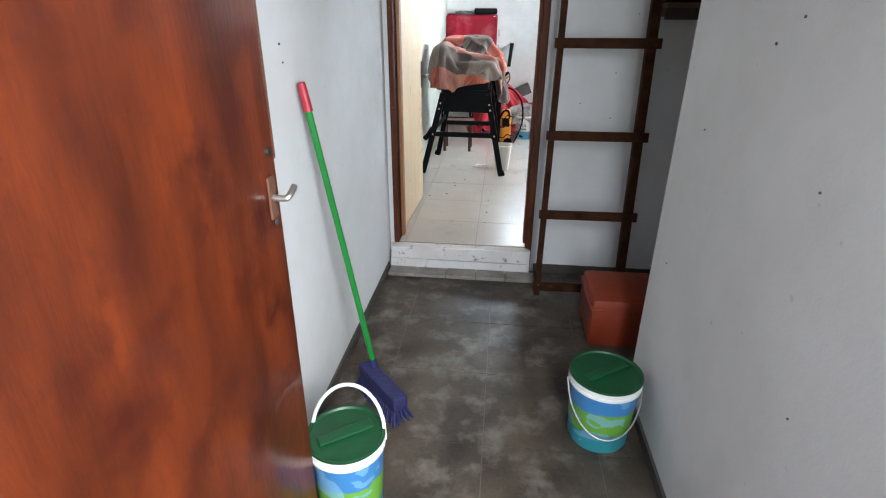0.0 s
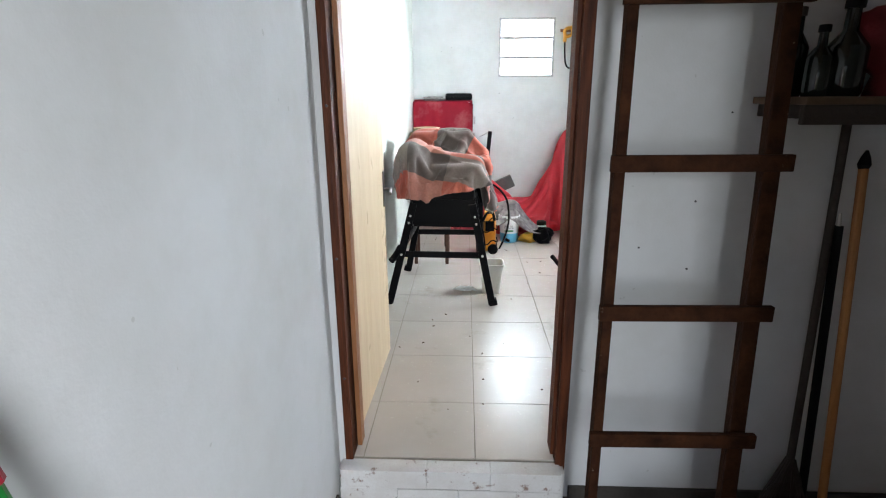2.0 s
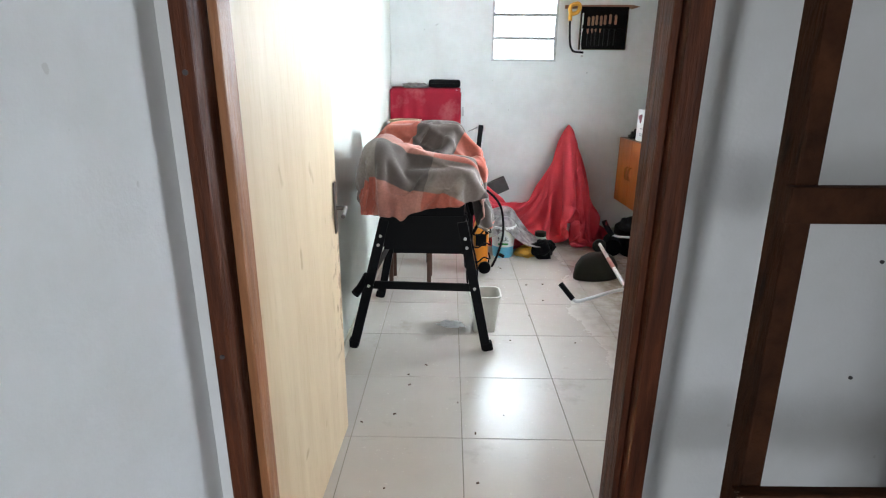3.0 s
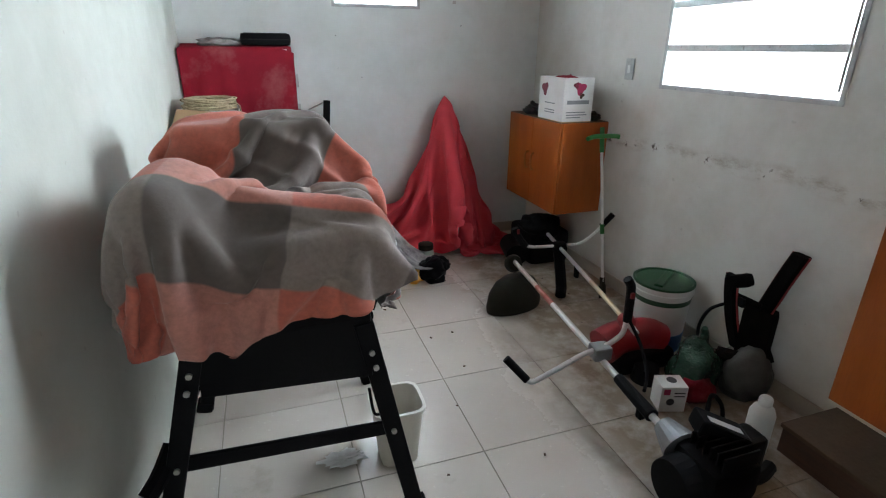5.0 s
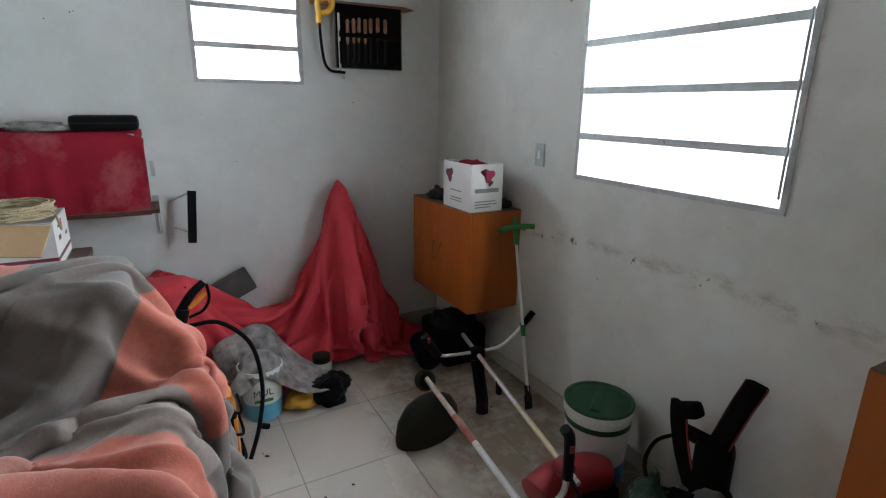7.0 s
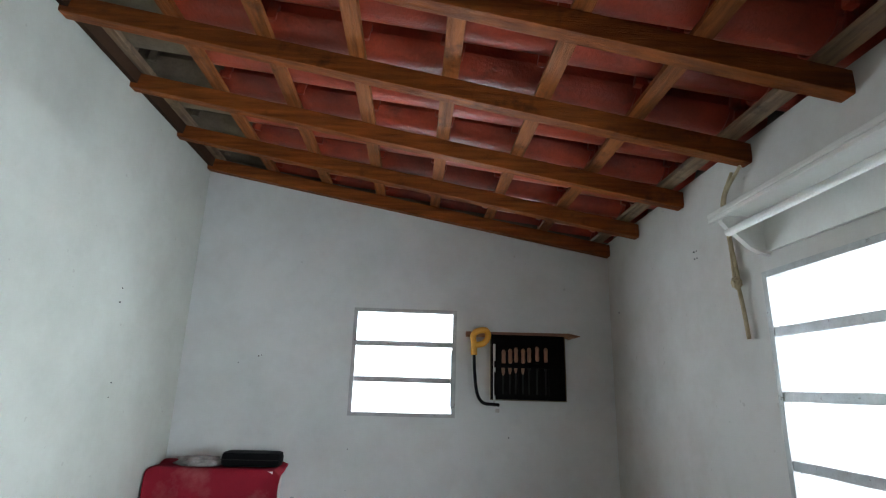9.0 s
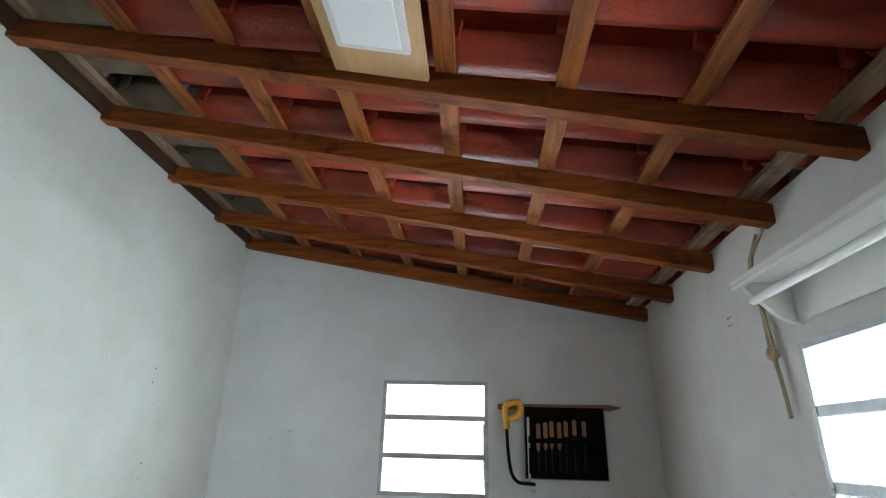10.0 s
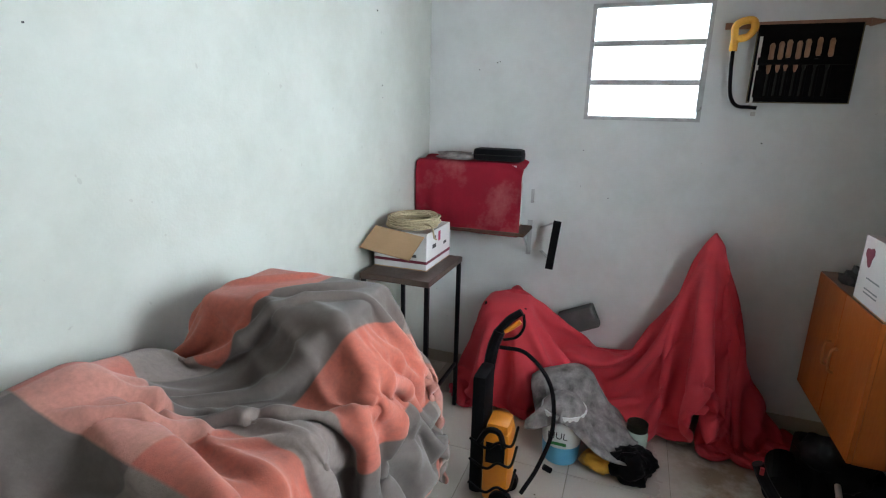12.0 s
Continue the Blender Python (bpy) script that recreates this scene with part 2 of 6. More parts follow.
M_GREEN = surface("green_handle", (0.012, 0.20, 0.035), (0.008, 0.13, 0.022), 0.32, 0, 12, 90, bump=0.03)
M_LID = surface("green_lid", (0.004, 0.062, 0.02), (0.003, 0.035, 0.012), 0.4, 0, 8, 90, bump=0.05)
M_PAILW = surface("white_plastic", (0.74, 0.75, 0.74), (0.62, 0.62, 0.6), 0.4, 0, 8, 90, bump=0.03)
M_BLUEBR = surface("blue_bristle", (0.014, 0.014, 0.085), (0.008, 0.008, 0.045), 0.7, 0, 30, 200, bump=0.4)
M_GRIPRED = surface("crimson_grip", (0.42, 0.02, 0.04), None, 0.4, 0, 12, 90)
M_CRATE = surface("orange_red_plastic", (0.27, 0.035, 0.009), (0.16, 0.018, 0.005), 0.55, 0, 6, 90, bump=0.05)
M_CAB = surface("orange_laminate", (0.37, 0.092, 0.014), (0.23, 0.052, 0.008), 0.42, 0, 3, 50, (3, 3, 0.4), 0.05, shine=0.3)
M_CABTOP = surface("dusty_board", (0.11, 0.066, 0.038), (0.055, 0.032, 0.018), 0.85, 0, 4, 60, bump=0.2)
M_PLAT = surface("dark_wood_box", (0.085, 0.034, 0.016), (0.036, 0.016, 0.009), 0.7, 0, 6, 60, (6, 0.6, 6), 0.15)
M_CARD = surface("cardboard", (0.42, 0.27, 0.15), (0.34, 0.21, 0.11), 0.85, 0, 6, 120, bump=0.08)
M_CARDW = surface("white_cardboard", (0.74, 0.73, 0.72), (0.62, 0.6, 0.58), 0.65, 0, 6, 120, bump=0.04)
M_INK = plain("dark_ink", (0.05, 0.045, 0.05), 0.6)
M_INKRED = plain("magenta_ink", (0.42, 0.02, 0.09), 0.6)
M_INKWINE = plain("wine_ink", (0.16, 0.01, 0.03), 0.6)
M_ROPE = surface("straw_rope", (0.50, 0.42, 0.27), (0.32, 0.25, 0.14), 0.9, 0, 30, 160, bump=0.4)
M_TABLE = surface("brown_table_top", (0.085, 0.05, 0.035), (0.04, 0.025, 0.02), 0.45, 0, 5, 60, (4, 1, 1))
M_CRIM = surface("crimson_velvet", (0.26, 0.010, 0.024), (0.17, 0.008, 0.018), 0.9, 0, 4, 200, bump=0.25, spots=(0.36, 0.14, 0.14), spot_size=(0.50, 0.82), spot_scale=3, shine=0.2)
M_REDCLOTH = surface("red_cloth", (0.58, 0.042, 0.062), (0.47, 0.03, 0.045), 0.85, 0, 4, 260, bump=0.2)
M_RAG = surface("grey_towel", (0.38, 0.35, 0.34), (0.10, 0.09, 0.09), 0.95, 0, 16, 200, bump=0.4, amount=1.0)
M_CUSH = surface("grey_foam", (0.10, 0.10, 0.095), (0.05, 0.05, 0.048), 0.9, 0, 8, 160, bump=0.2)
M_BLUEW = surface("pale_blue_paint", (0.12, 0.42, 0.62), (0.08, 0.32, 0.5), 0.45, 0, 9, 90, bump=0.02)
M_GBAG = surface("green_film", (0.035, 0.085, 0.055), (0.016, 0.035, 0.025), 0.25, 0, 12, 90, bump=0.6)
M_POUCH = surface("black_fabric", (0.004, 0.0038, 0.0036), (0.008, 0.0075, 0.007), 0.9, 0, 20, 220, bump=0.3, shine=0.05)
M_BINDING = surface("olive_tape", (0.16, 0.13, 0.07), None, 0.85, 0, 14, 160)
M_TOOLWOOD = surface("turned_handle", (0.30, 0.15, 0.08), (0.2, 0.09, 0.045), 0.5, 0, 20, 120)
M_HANDLEWOOD = surface("orange_broomstick", (0.48, 0.20, 0.06), (0.33, 0.12, 0.03), 0.5, 0, 10, 80, (6, 6, 0.6))
M_DARKWOOD = surface("dark_stick", (0.035, 0.022, 0.016), (0.02, 0.013, 0.01), 0.7, 0, 10, 80)
M_BINW = surface("cream_plastic", (0.70, 0.68, 0.62), (0.6, 0.57, 0.5), 0.45, 0, 8, 90, bump=0.03)
M_BRASS = plain("worn_metal", (0.55, 0.53, 0.5), 0.35, 0.9)
M_DARKMETAL = plain("dark_bronze", (0.10, 0.085, 0.075), 0.4, 0.8)
M_GLASSD = surface("dark_bottle_glass", (0.006, 0.009, 0.008), (0.012, 0.015, 0.013), 0.12, 0, 9, 90, bump=0.0)
M_JAR = surface("jar_green_glass", (0.42, 0.52, 0.44), (0.34, 0.43, 0.36), 0.25, 0, 9, 90, bump=0.0)
M_GROUND = surface("grass_ground", (0.09, 0.12, 0.045), (0.14, 0.12, 0.08), 0.95, 0, 0.6, 40, bump=0.4)
M_MORTAR = surface("grey_mortar", (0.16, 0.14, 0.12), (0.08, 0.07, 0.06), 0.9)
M_SHELFRED = surface("dark_red_cloth", (0.17, 0.006, 0.014), (0.09, 0.004, 0.008), 0.9, 0, 8, 160, bump=0.3)
M_ROOFDARK = surface("roof_dark_brown", (0.05, 0.025, 0.015), None, 0.95, shine=0.1)
M_BLUECAP = plain("blue_plastic", (0.03, 0.25, 0.5), 0.4)


def glass_material():
    m, nt, b = nodes("ribbed_glass")
    b.inputs["Base Color"].default_value = (0.93, 0.97, 0.96, 1)
    b.inputs["Transmission Weight"].default_value = 1.0
    b.inputs["Roughness"].default_value = 0.35
    b.inputs["IOR"].default_value = 1.25
    w = nt.nodes.new("ShaderNodeTexWave")
    w.inputs["Scale"].default_value = 60
    nt.links.new(coords(nt, (1, 1, 0.02)), w.inputs["Vector"])
    bumped(nt, b, w.outputs["Fac"], 0.15, 0.003)
    return m


M_GLASS = glass_material()


def lamp_material():
    m, nt, b = nodes("lamp_diffuser")
    b.inputs["Base Color"].default_value = (0.82, 0.84, 0.84, 1)
    b.inputs["Roughness"].default_value = 0.35
    v = coords(nt)
    nt.links.new(mixc(nt, noise_of(nt, v, 8), (0.86, 0.88, 0.88), (0.78, 0.80, 0.80)), b.inputs["Base Color"])
    return m


M_DIFF = lamp_material()


def blanket_material():
    """Woven plaid: salmon and grey bands in both directions, with a fine weave."""
    m, nt, b = nodes("plaid_blanket")
    uv = nt.nodes.new("ShaderNodeUVMap")
    sep = nt.nodes.new("ShaderNodeSeparateXYZ")
    nt.links.new(uv.outputs[0], sep.inputs[0])

    def band(sock, shift, width):
        f = calc(nt, 'FRACT', calc(nt, 'ADD', calc(nt, 'DIVIDE', sock, width), shift))
        return calc(nt, 'MULTIPLY', ramp(nt, f, 0.495, 0.505), ramp(nt, f, 1.0, 0.99))

    def past(v):
        return ramp(nt, sep.outputs[1], v - 0.003, v + 0.003)
    u = band(sep.outputs[0], 0.013, 0.60)
    salmon, pale, grey, light = (0.43, 0.100, 0.062), (0.44, 0.180, 0.138), (0.098, 0.080, 0.070), (0.205, 0.165, 0.145)
    c = mixc(nt, u, salmon, pale)
    c = mixc(nt, past(0.21), c, mixc(nt, u, light, grey))
    c = mixc(nt, past(0.42), c, mixc(nt, u, salmon, pale))
    c = mixc(nt, past(0.64), c, mixc(nt, u, light, grey))
    c = mixc(nt, past(0.84), c, mixc(nt, u, salmon, grey))
    c = mixc(nt, past(1.38), c, mixc(nt, u, pale, light))
    weave = nt.nodes.new("ShaderNodeTexChecker")
    weave.inputs["Scale"].default_value = 420
    nt.links.new(uv.outputs[0], weave.inputs["Vector"])
    n = noise_of(nt, uv.outputs[0], 5, 5)
    c = mixc(nt, calc(nt, 'MULTIPLY', ramp(nt, n, 0.4, 0.8), 0.12), c, (0.40, 0.30, 0.27))
    nub = ramp(nt, noise_of(nt, uv.outputs[0], 75, 4, 0.7), 0.35, 0.7)
    c = mixc(nt, calc(nt, 'MULTIPLY', nub, 0.32), c, (0.055, 0.045, 0.042))
    c = mixc(nt, calc(nt, 'MULTIPLY', ramp(nt, noise_of(nt, uv.outputs[0], 3.0, 5, 0.6), 0.5, 0.75), 0.28), c, (0.16, 0.115, 0.095))
    nt.links.new(c, b.inputs["Base Color"])
    b.inputs["Roughness"].default_value = 0.95
    b.inputs["Sheen Weight"].default_value = 0.15
    bumped(nt, b, calc(nt, 'ADD', calc(nt, 'MULTIPLY', weave.outputs["Fac"], 0.3), noise_of(nt, uv.outputs[0], 260, 3)), 0.25, 0.003)
    return m


M_BLANKET = blanket_material()


def pail_material(name, low, high, sea):
    """A printed paint-pail wrap: sky-blue above, green field below."""
    m, nt, b = nodes(name)
    geo = nt.nodes.new("ShaderNodeNewGeometry")
    sep = nt.nodes.new("ShaderNodeSeparateXYZ")
    nt.links.new(geo.outputs[0], sep.inputs[0])
    wob = calc(nt, 'MULTIPLY', noise_of(nt, coords(nt), 14, 3), 0.05)
    z = calc(nt, 'ADD', sep.outputs[2], wob)
    c = mixc(nt, ramp(nt, z, low, low + 0.006), sea, (0.14, 0.36, 0.05))
    c = mixc(nt, ramp(nt, z, high, high + 0.006), c, (0.045, 0.20, 0.46))
    patch = ramp(nt, noise_of(nt, coords(nt, (1, 1, 1.6)), 13, 1), 0.56, 0.58)
    c = mixc(nt, calc(nt, 'MULTIPLY', patch, 0.55), c, (0.20, 0.42, 0.60))
    nt.links.new(c, b.inputs["Base Color"])
    b.inputs["Roughness"].default_value = 0.4
    return m


M_PAIL = pail_material("printed_pail", 0.11, 0.21, (0.03, 0.25, 0.30))


# ---- mesh helpers ----
ORIGIN = {}


def thing(name, at, label, category, group="", kind=""):
    ob = new(name)
    ob.location = at
    ORIGIN[ob] = Vector(at)
    return tagged(ob, label, category, group, kind)


def part(name, bm, material, parent, label="", smooth=None):
    """Links a bmesh, drawn in world places, as one mesh under a thing or a part."""
    bm.transform(Matrix.Translation(-ORIGIN[parent]))
    bmesh.ops.recalc_face_normals(bm, faces=bm.faces[:])
    me = bpy.data.meshes.new(name)
    bm.to_mesh(me)
    bm.free()
    me.materials.append(material)
    if smooth is not None:
        me.shade_smooth()
        me.set_sharp_from_angle(angle=radians(smooth))
    ob = new(name, me)
    ob.parent = parent
    ORIGIN[ob] = ORIGIN[parent]
    if label:
        ob["label"] = label
    return ob


def solo(name, bm, material, at, label, category, smooth=None, group="", kind=""):
    """A thing of one mesh."""
    bm.transform(Matrix.Translation(-Vector(at)))
    bmesh.ops.recalc_face_normals(bm, faces=bm.faces[:])
    me = bpy.data.meshes.new(name)
    bm.to_mesh(me)
    bm.free()
    me.materials.append(material)
    if smooth is not None:
        me.shade_smooth()
        me.set_sharp_from_angle(angle=radians(smooth))
    ob = new(name, me)
    ob.location = at
    ORIGIN[ob] = Vector(at)
    return tagged(ob, label, category, group, kind)


def box(bm, lo, hi, bevel=0.0, m=None):
    lo, hi = Vector(lo), Vector(hi)
    r = bmesh.ops.create_cube(bm, size=1)
    vs = r["verts"]
    bmesh.ops.scale(bm, vec=hi - lo, verts=vs)
    bmesh.ops.translate(bm, vec=(lo + hi) / 2, verts=vs)
    if m is not None:
        bmesh.ops.transform(bm, matrix=m, verts=vs)
    if bevel:
        es = list({e for v in vs for e in v.link_edges})
        bmesh.ops.bevel(bm, geom=es, offset=bevel, segments=2, affect='EDGES', profile=0.6)
    return bm


def B(lo, hi, bevel=0.0, m=None):
    return box(bmesh.new(), lo, hi, bevel, m)


def rod(bm, p, q, r, r2=None, seg=14):
    p, q = Vector(p), Vector(q)
    res = bmesh.ops.create_cone(bm, cap_ends=True, segments=seg, radius1=r, radius2=r if r2 is None else r2, depth=(q - p).length)
    m = Matrix.Translation((p + q) / 2) @ (q - p).to_track_quat('Z', 'Y').to_matrix().to_4x4()
    bmesh.ops.transform(bm, matrix=m, verts=res["verts"])
    return bm


def R(p, q, r, r2=None, seg=14):
    return rod(bmesh.new(), p, q, r, r2, seg)


def beam(bm, p, q, w, d, up=(0, 0, 1), bevel=0.003):
    """A squared bar from p to q, w across and d along up."""
    p, q, up = Vector(p), Vector(q), Vector(up)
    z = (q - p).normalized()
    if abs(up.normalized().dot(z)) > 0.999:
        up = Vector((0, 1, 0))
    x = up.cross(z).normalized()
    y = z.cross(x)
    m = Matrix((x, y, z)).transposed().to_4x4()
    m.translation = (p + q) / 2
    n = (q - p).length
    return box(bm, (-w / 2, -d / 2, -n / 2), (w / 2, d / 2, n / 2), bevel, m)


def BM(p, q, w, d, up=(0, 0, 1), bevel=0.003):
    return beam(bmesh.new(), p, q, w, d, up, bevel)


def curve_points(pts, n=8):
    """A smooth line through the points."""
    p = [Vector(a) for a in pts]
    p = [2 * p[0] - p[1]] + p + [2 * p[-1] - p[-2]]
    out = []
    for i in range(1, len(p) - 2):
        a, b, c, d = p[i - 1:i + 3]
        for k in range(n):
            t = k / n
            out.append(0.5 * (2 * b + (c - a) * t + (2 * a - 5 * b + 4 * c - d) * t * t + (3 * b - a - 3 * c + d) * t ** 3))
    return out + [p[-2]]


def tube(bm, pts, r, seg=10, n=8, closed=False, taper=None):
    line = curve_points(pts, n) if n else [Vector(a) for a in pts]
    rings = []
    x = None
    for i, c in enumerate(line):
        d = (line[min(i + 1, len(line) - 1)] - line[max(i - 1, 0)]).normalized()
        if x is None:
            x = d.orthogonal().normalized()
        x = (x - d * x.dot(d)).normalized()
        y = d.cross(x)
        rr = r if taper is None else r + (taper - r) * i / (len(line) - 1)
        rings.append([bm.verts.new(c + rr * (math.cos(2 * math.pi * k / seg) * x + math.sin(2 * math.pi * k / seg) * y)) for k in range(seg)])
    for a, b in zip(rings, rings[1:]):
        for k in range(seg):
            bm.faces.new((a[k], a[(k + 1) % seg], b[(k + 1) % seg], b[k]))
    bm.faces.new(rings[0])
    bm.faces.new(rings[-1][::-1])
    return bm


def T(pts, r, seg=10, n=8, taper=None):
    return tube(bmesh.new(), pts, r, seg, n, False, taper)


def lathe(bm, profile, at, seg=32, m=None):
    """Turns (radius, height) pairs round an upright axis at a place."""
    at = Vector(at)
    rings = []
    for r, z in profile:
        rings.append([bm.verts.new((m or Matrix()) @ Vector((r * math.cos(2 * math.pi * k / seg), r * math.sin(2 * math.pi * k / seg), z)) + at) for k in range(seg)])
    for a, b in zip(rings, rings[1:]):
        for k in range(seg):
            bm.faces.new((a[k], a[(k + 1) % seg], b[(k + 1) % seg], b[k]))
    bm.faces.new(rings[0])
    bm.faces.new(rings[-1])
    return bm


def L(profile, at, seg=32, m=None):
    return lathe(bmesh.new(), profile, at, seg, m)


def lump(bm, at, size, seed=0, rough=0.25, freq=3.0, sub=4):
    """A soft irregular mass: a sphere scaled and pushed about by noise."""
    r = bmesh.ops.create_icosphere(bm, subdivisions=sub, radius=1)
    for v in r["verts"]:
        k = 1 + rough * noise.noise(v.co * freq * 0.5 + Vector((seed * 7.3, 0, 0))) + rough * 0.4 * noise.noise(v.co * freq * 1.7 + Vector((0, seed * 3.1, 0)))
        v.co = Vector((v.co.x * size[0] * k, v.co.y * size[1] * k, v.co.z * size[2] * k)) + Vector(at)
    return bm


def flatten(bm, z):
    for v in bm.verts:
        v.co.z = max(v.co.z, z)
    return bm


def words(text, size, m, material, parent, name="lettering"):
    cu = bpy.data.curves.new(name, 'FONT')
    cu.body, cu.size, cu.extrude, cu.align_x = text, size, 0.0006, 'CENTER'
    tmp = new("tmp_text", cu)
    me = bpy.data.meshes.new_from_object(tmp.evaluated_get(bpy.context.evaluated_depsgraph_get()))
    bpy.data.objects.remove(tmp)
    bpy.data.curves.remove(cu)
    bm = bmesh.new()
    bm.from_mesh(me)
    bpy.data.meshes.remove(me)
    bm.transform(m)
    return part(name, bm, material, parent)


def structure(name, bm, material, label, smooth=None):
    return solo(name, bm, material, (0, 0, 0), label, name.split("_")[0], smooth, kind="structure")


# ---- cloth: a hung grid relaxed over round solids ----
def drape(nx, ny, w, h, place, solids, pins=(), steps=220, its=8, seed=1, grip=0.75, bend=0.12, floor=F + 0.006, tucked=None, crease=None, hem=None):
    """Lets a woven grid fall over solids (each pushes points out of itself). place(u, v) gives the grid's first lie."""
    rng = np.random.default_rng(seed)
    U, V = np.meshgrid(np.linspace(0, w, nx), np.linspace(0, h, ny), indexing="ij")
    P = np.array([[place(U[i, j], V[i, j]) for j in range(ny)] for i in range(nx)], float)
    P += rng.normal(0, 0.002, P.shape)
    Q = P.copy()
    fixed = np.zeros((nx, ny), bool)
    for i, j in pins:
        fixed[i, j] = True
    keep = P[fixed].copy()
    dx, dy = w / (nx - 1), h / (ny - 1)
    links = []
    for a, b, rest, stiff in ((1, 0, dx, 1.0), (0, 1, dy, 1.0), (1, 1, math.hypot(dx, dy), 0.5), (1, -1, math.hypot(dx, dy), 0.5),
                              (2, 0, 2 * dx, bend), (0, 2, 2 * dy, bend), (4, 0, 4 * dx, bend * 0.35), (0, 4, 4 * dy, bend * 0.35)):
        for k in range(2):
            step = a if a else abs(b)
            I = np.arange(nx - a)
            J = np.arange(ny - abs(b)) + (abs(b) if b < 0 else 0)
            if a:
                I = I[(I // a) % 2 == k]
            else:
                J = J[(J // step) % 2 == k]
            links.append((np.ix_(I, J), np.ix_(I + a, J + b), rest, stiff))
    for s in range(steps):
        vel = (P - Q) * 0.92
        Q = P.copy()
        P = P + vel
        P[..., 2] -= 0.0004
        for _ in range(its):
            for ia, ib, rest, stiff in links:
                d = P[ib] - P[ia]
                n = np.linalg.norm(d, axis=-1, keepdims=True) + 1e-9
                c = d * (0.5 * stiff * (n - rest) / n)
                P[ia] += c
                P[ib] -= c
            if len(keep):
                P[fixed] = keep
        for solid in solids:
            push = solid(P)
            hit = np.linalg.norm(push, axis=-1) > 1e-6
            P += push
            Q[hit] += (P[hit] - Q[hit]) * grip
        low = P[..., 2] < floor
        P[..., 2] = np.maximum(P[..., 2], floor)
        Q[low] += (P[low] - Q[low]) * 0.7
        P[..., 0] = np.maximum(P[..., 0], -0.082)
        P[..., 1] = np.minimum(P[..., 1], 9.175)
    if crease:
        nrm = np.cross(np.gradient(P, axis=0), np.gradient(P, axis=1))
        nrm /= np.linalg.norm(nrm, axis=-1, keepdims=True) + 1e-9
        P = P + nrm * np.array([[crease(U[i, j], V[i, j]) for j in range(ny)] for i in range(nx)])[..., None]
    short = np.zeros((nx, ny), bool)
    if hem:
        for i in range(nx):
            for j in range(ny - 2, -1, -1):
                z = hem(P[i, j])
                if P[i, j, 2] < z:
                    t = (P[i, j + 1, 2] - z) / max(1e-6, P[i, j + 1, 2] - P[i, j, 2])
                    P[i, j] = P[i, j + 1].copy() if short[i, j + 1] else P[i, j + 1] + (P[i, j] - P[i, j + 1]) * min(1.0, max(0.0, t))
                    short[i, j] = True
    bm = bmesh.new()
    uv = bm.loops.layers.uv.new("UVMap")
    vs = [[bm.verts.new(P[i, j]) for j in range(ny)] for i in range(nx)]
    for i in range(nx - 1):
        for j in range(ny - 1):
            if (tucked and tucked(U[i, j], V[i, j])) or (short[i, j + 1] and short[i + 1, j + 1]):
                continue
            f = bm.faces.new((vs[i][j], vs[i + 1][j], vs[i + 1][j + 1], vs[i][j + 1]))
            for lp, (a, b) in zip(f.loops, ((i, j), (i + 1, j), (i + 1, j + 1), (i, j + 1))):
                lp[uv].uv = (U[a, b], V[a, b])
    bmesh.ops.delete(bm, geom=[v for v in bm.verts if not v.link_faces], context='VERTS')
    return bm


def round_box(lo, hi, r):
    lo, hi = np.array(lo, float) + r, np.array(hi, float) - r

    def push(P):
        near = np.clip(P, lo, hi)
        d = P - near
        n = np.linalg.norm(d, axis=-1, keepdims=True)
        out = np.where(n < r, d * (r / np.maximum(n, 1e-6) - 1), 0)
        inside = (n[..., 0] < 1e-6)
        up = np.zeros_like(P)
        up[..., 2] = hi[2] + r - P[..., 2]
        out[inside] = up[inside]
        return out
    return push


def capsule(p, q, r, r2=None):
    p, q = np.array(p, float), np.array(q, float)
    r2 = r if r2 is None else r2

    def push(P):
        t = np.clip(((P - p) @ (q - p)) / ((q - p) @ (q - p)), 0, 1)[..., None]
        d = P - (p + t * (q - p))
        n = np.linalg.norm(d, axis=-1, keepdims=True)
        rr = r + (r2 - r) * t
        return np.where(n < rr, d * (rr / np.maximum(n, 1e-6) - 1), 0)
    return push


def cloth(name, bm, material, parent=None, at=None, label="", category="", thick=0.004):
    ob = solo(name, bm, material, at, label, category, smooth=180) if parent is None else part(name, bm, material, parent, label, smooth=180)
    sub = ob.modifiers.new("smooth", 'SUBSURF')
    sub.levels = sub.render_levels = 1
    so = ob.modifiers.new("thickness", 'SOLIDIFY')
    so.thickness = thick
    return ob


# ---- setting ----
XL, XR, YF = -0.094, 2.367, 9.192         # store room: side walls and far wall
YD, YB = 4.99, 5.13                       # dividing wall: corridor face and room face
SLOPE = 0.1845


def under(x):
    """Height of the rafters' underside."""
    return 3.257 - SLOPE * (x - XL)


def prism(bm, x0, x1, y0, y1, z0, top):
    """A wall piece whose top follows the roof."""
    v = [bm.verts.new(p) for p in ((x0, y0, z0), (x1, y0, z0), (x1, y0, top(x1)), (x0, y0, top(x0)),
                                   (x0, y1, z0), (x1, y1, z0), (x1, y1, top(x1)), (x0, y1, top(x0)))]
    for f in ((0, 1, 2, 3), (5, 4, 7, 6), (0, 4, 5, 1), (1, 5, 6, 2), (2, 6, 7, 3), (3, 7, 4, 0)):
        bm.faces.new([v[i] for i in f])
    return bm


ground = structure("ground", B((-300, -300, -0.5), (300, 300, -0.06)), M_GROUND, "rough grass and earth round the house")

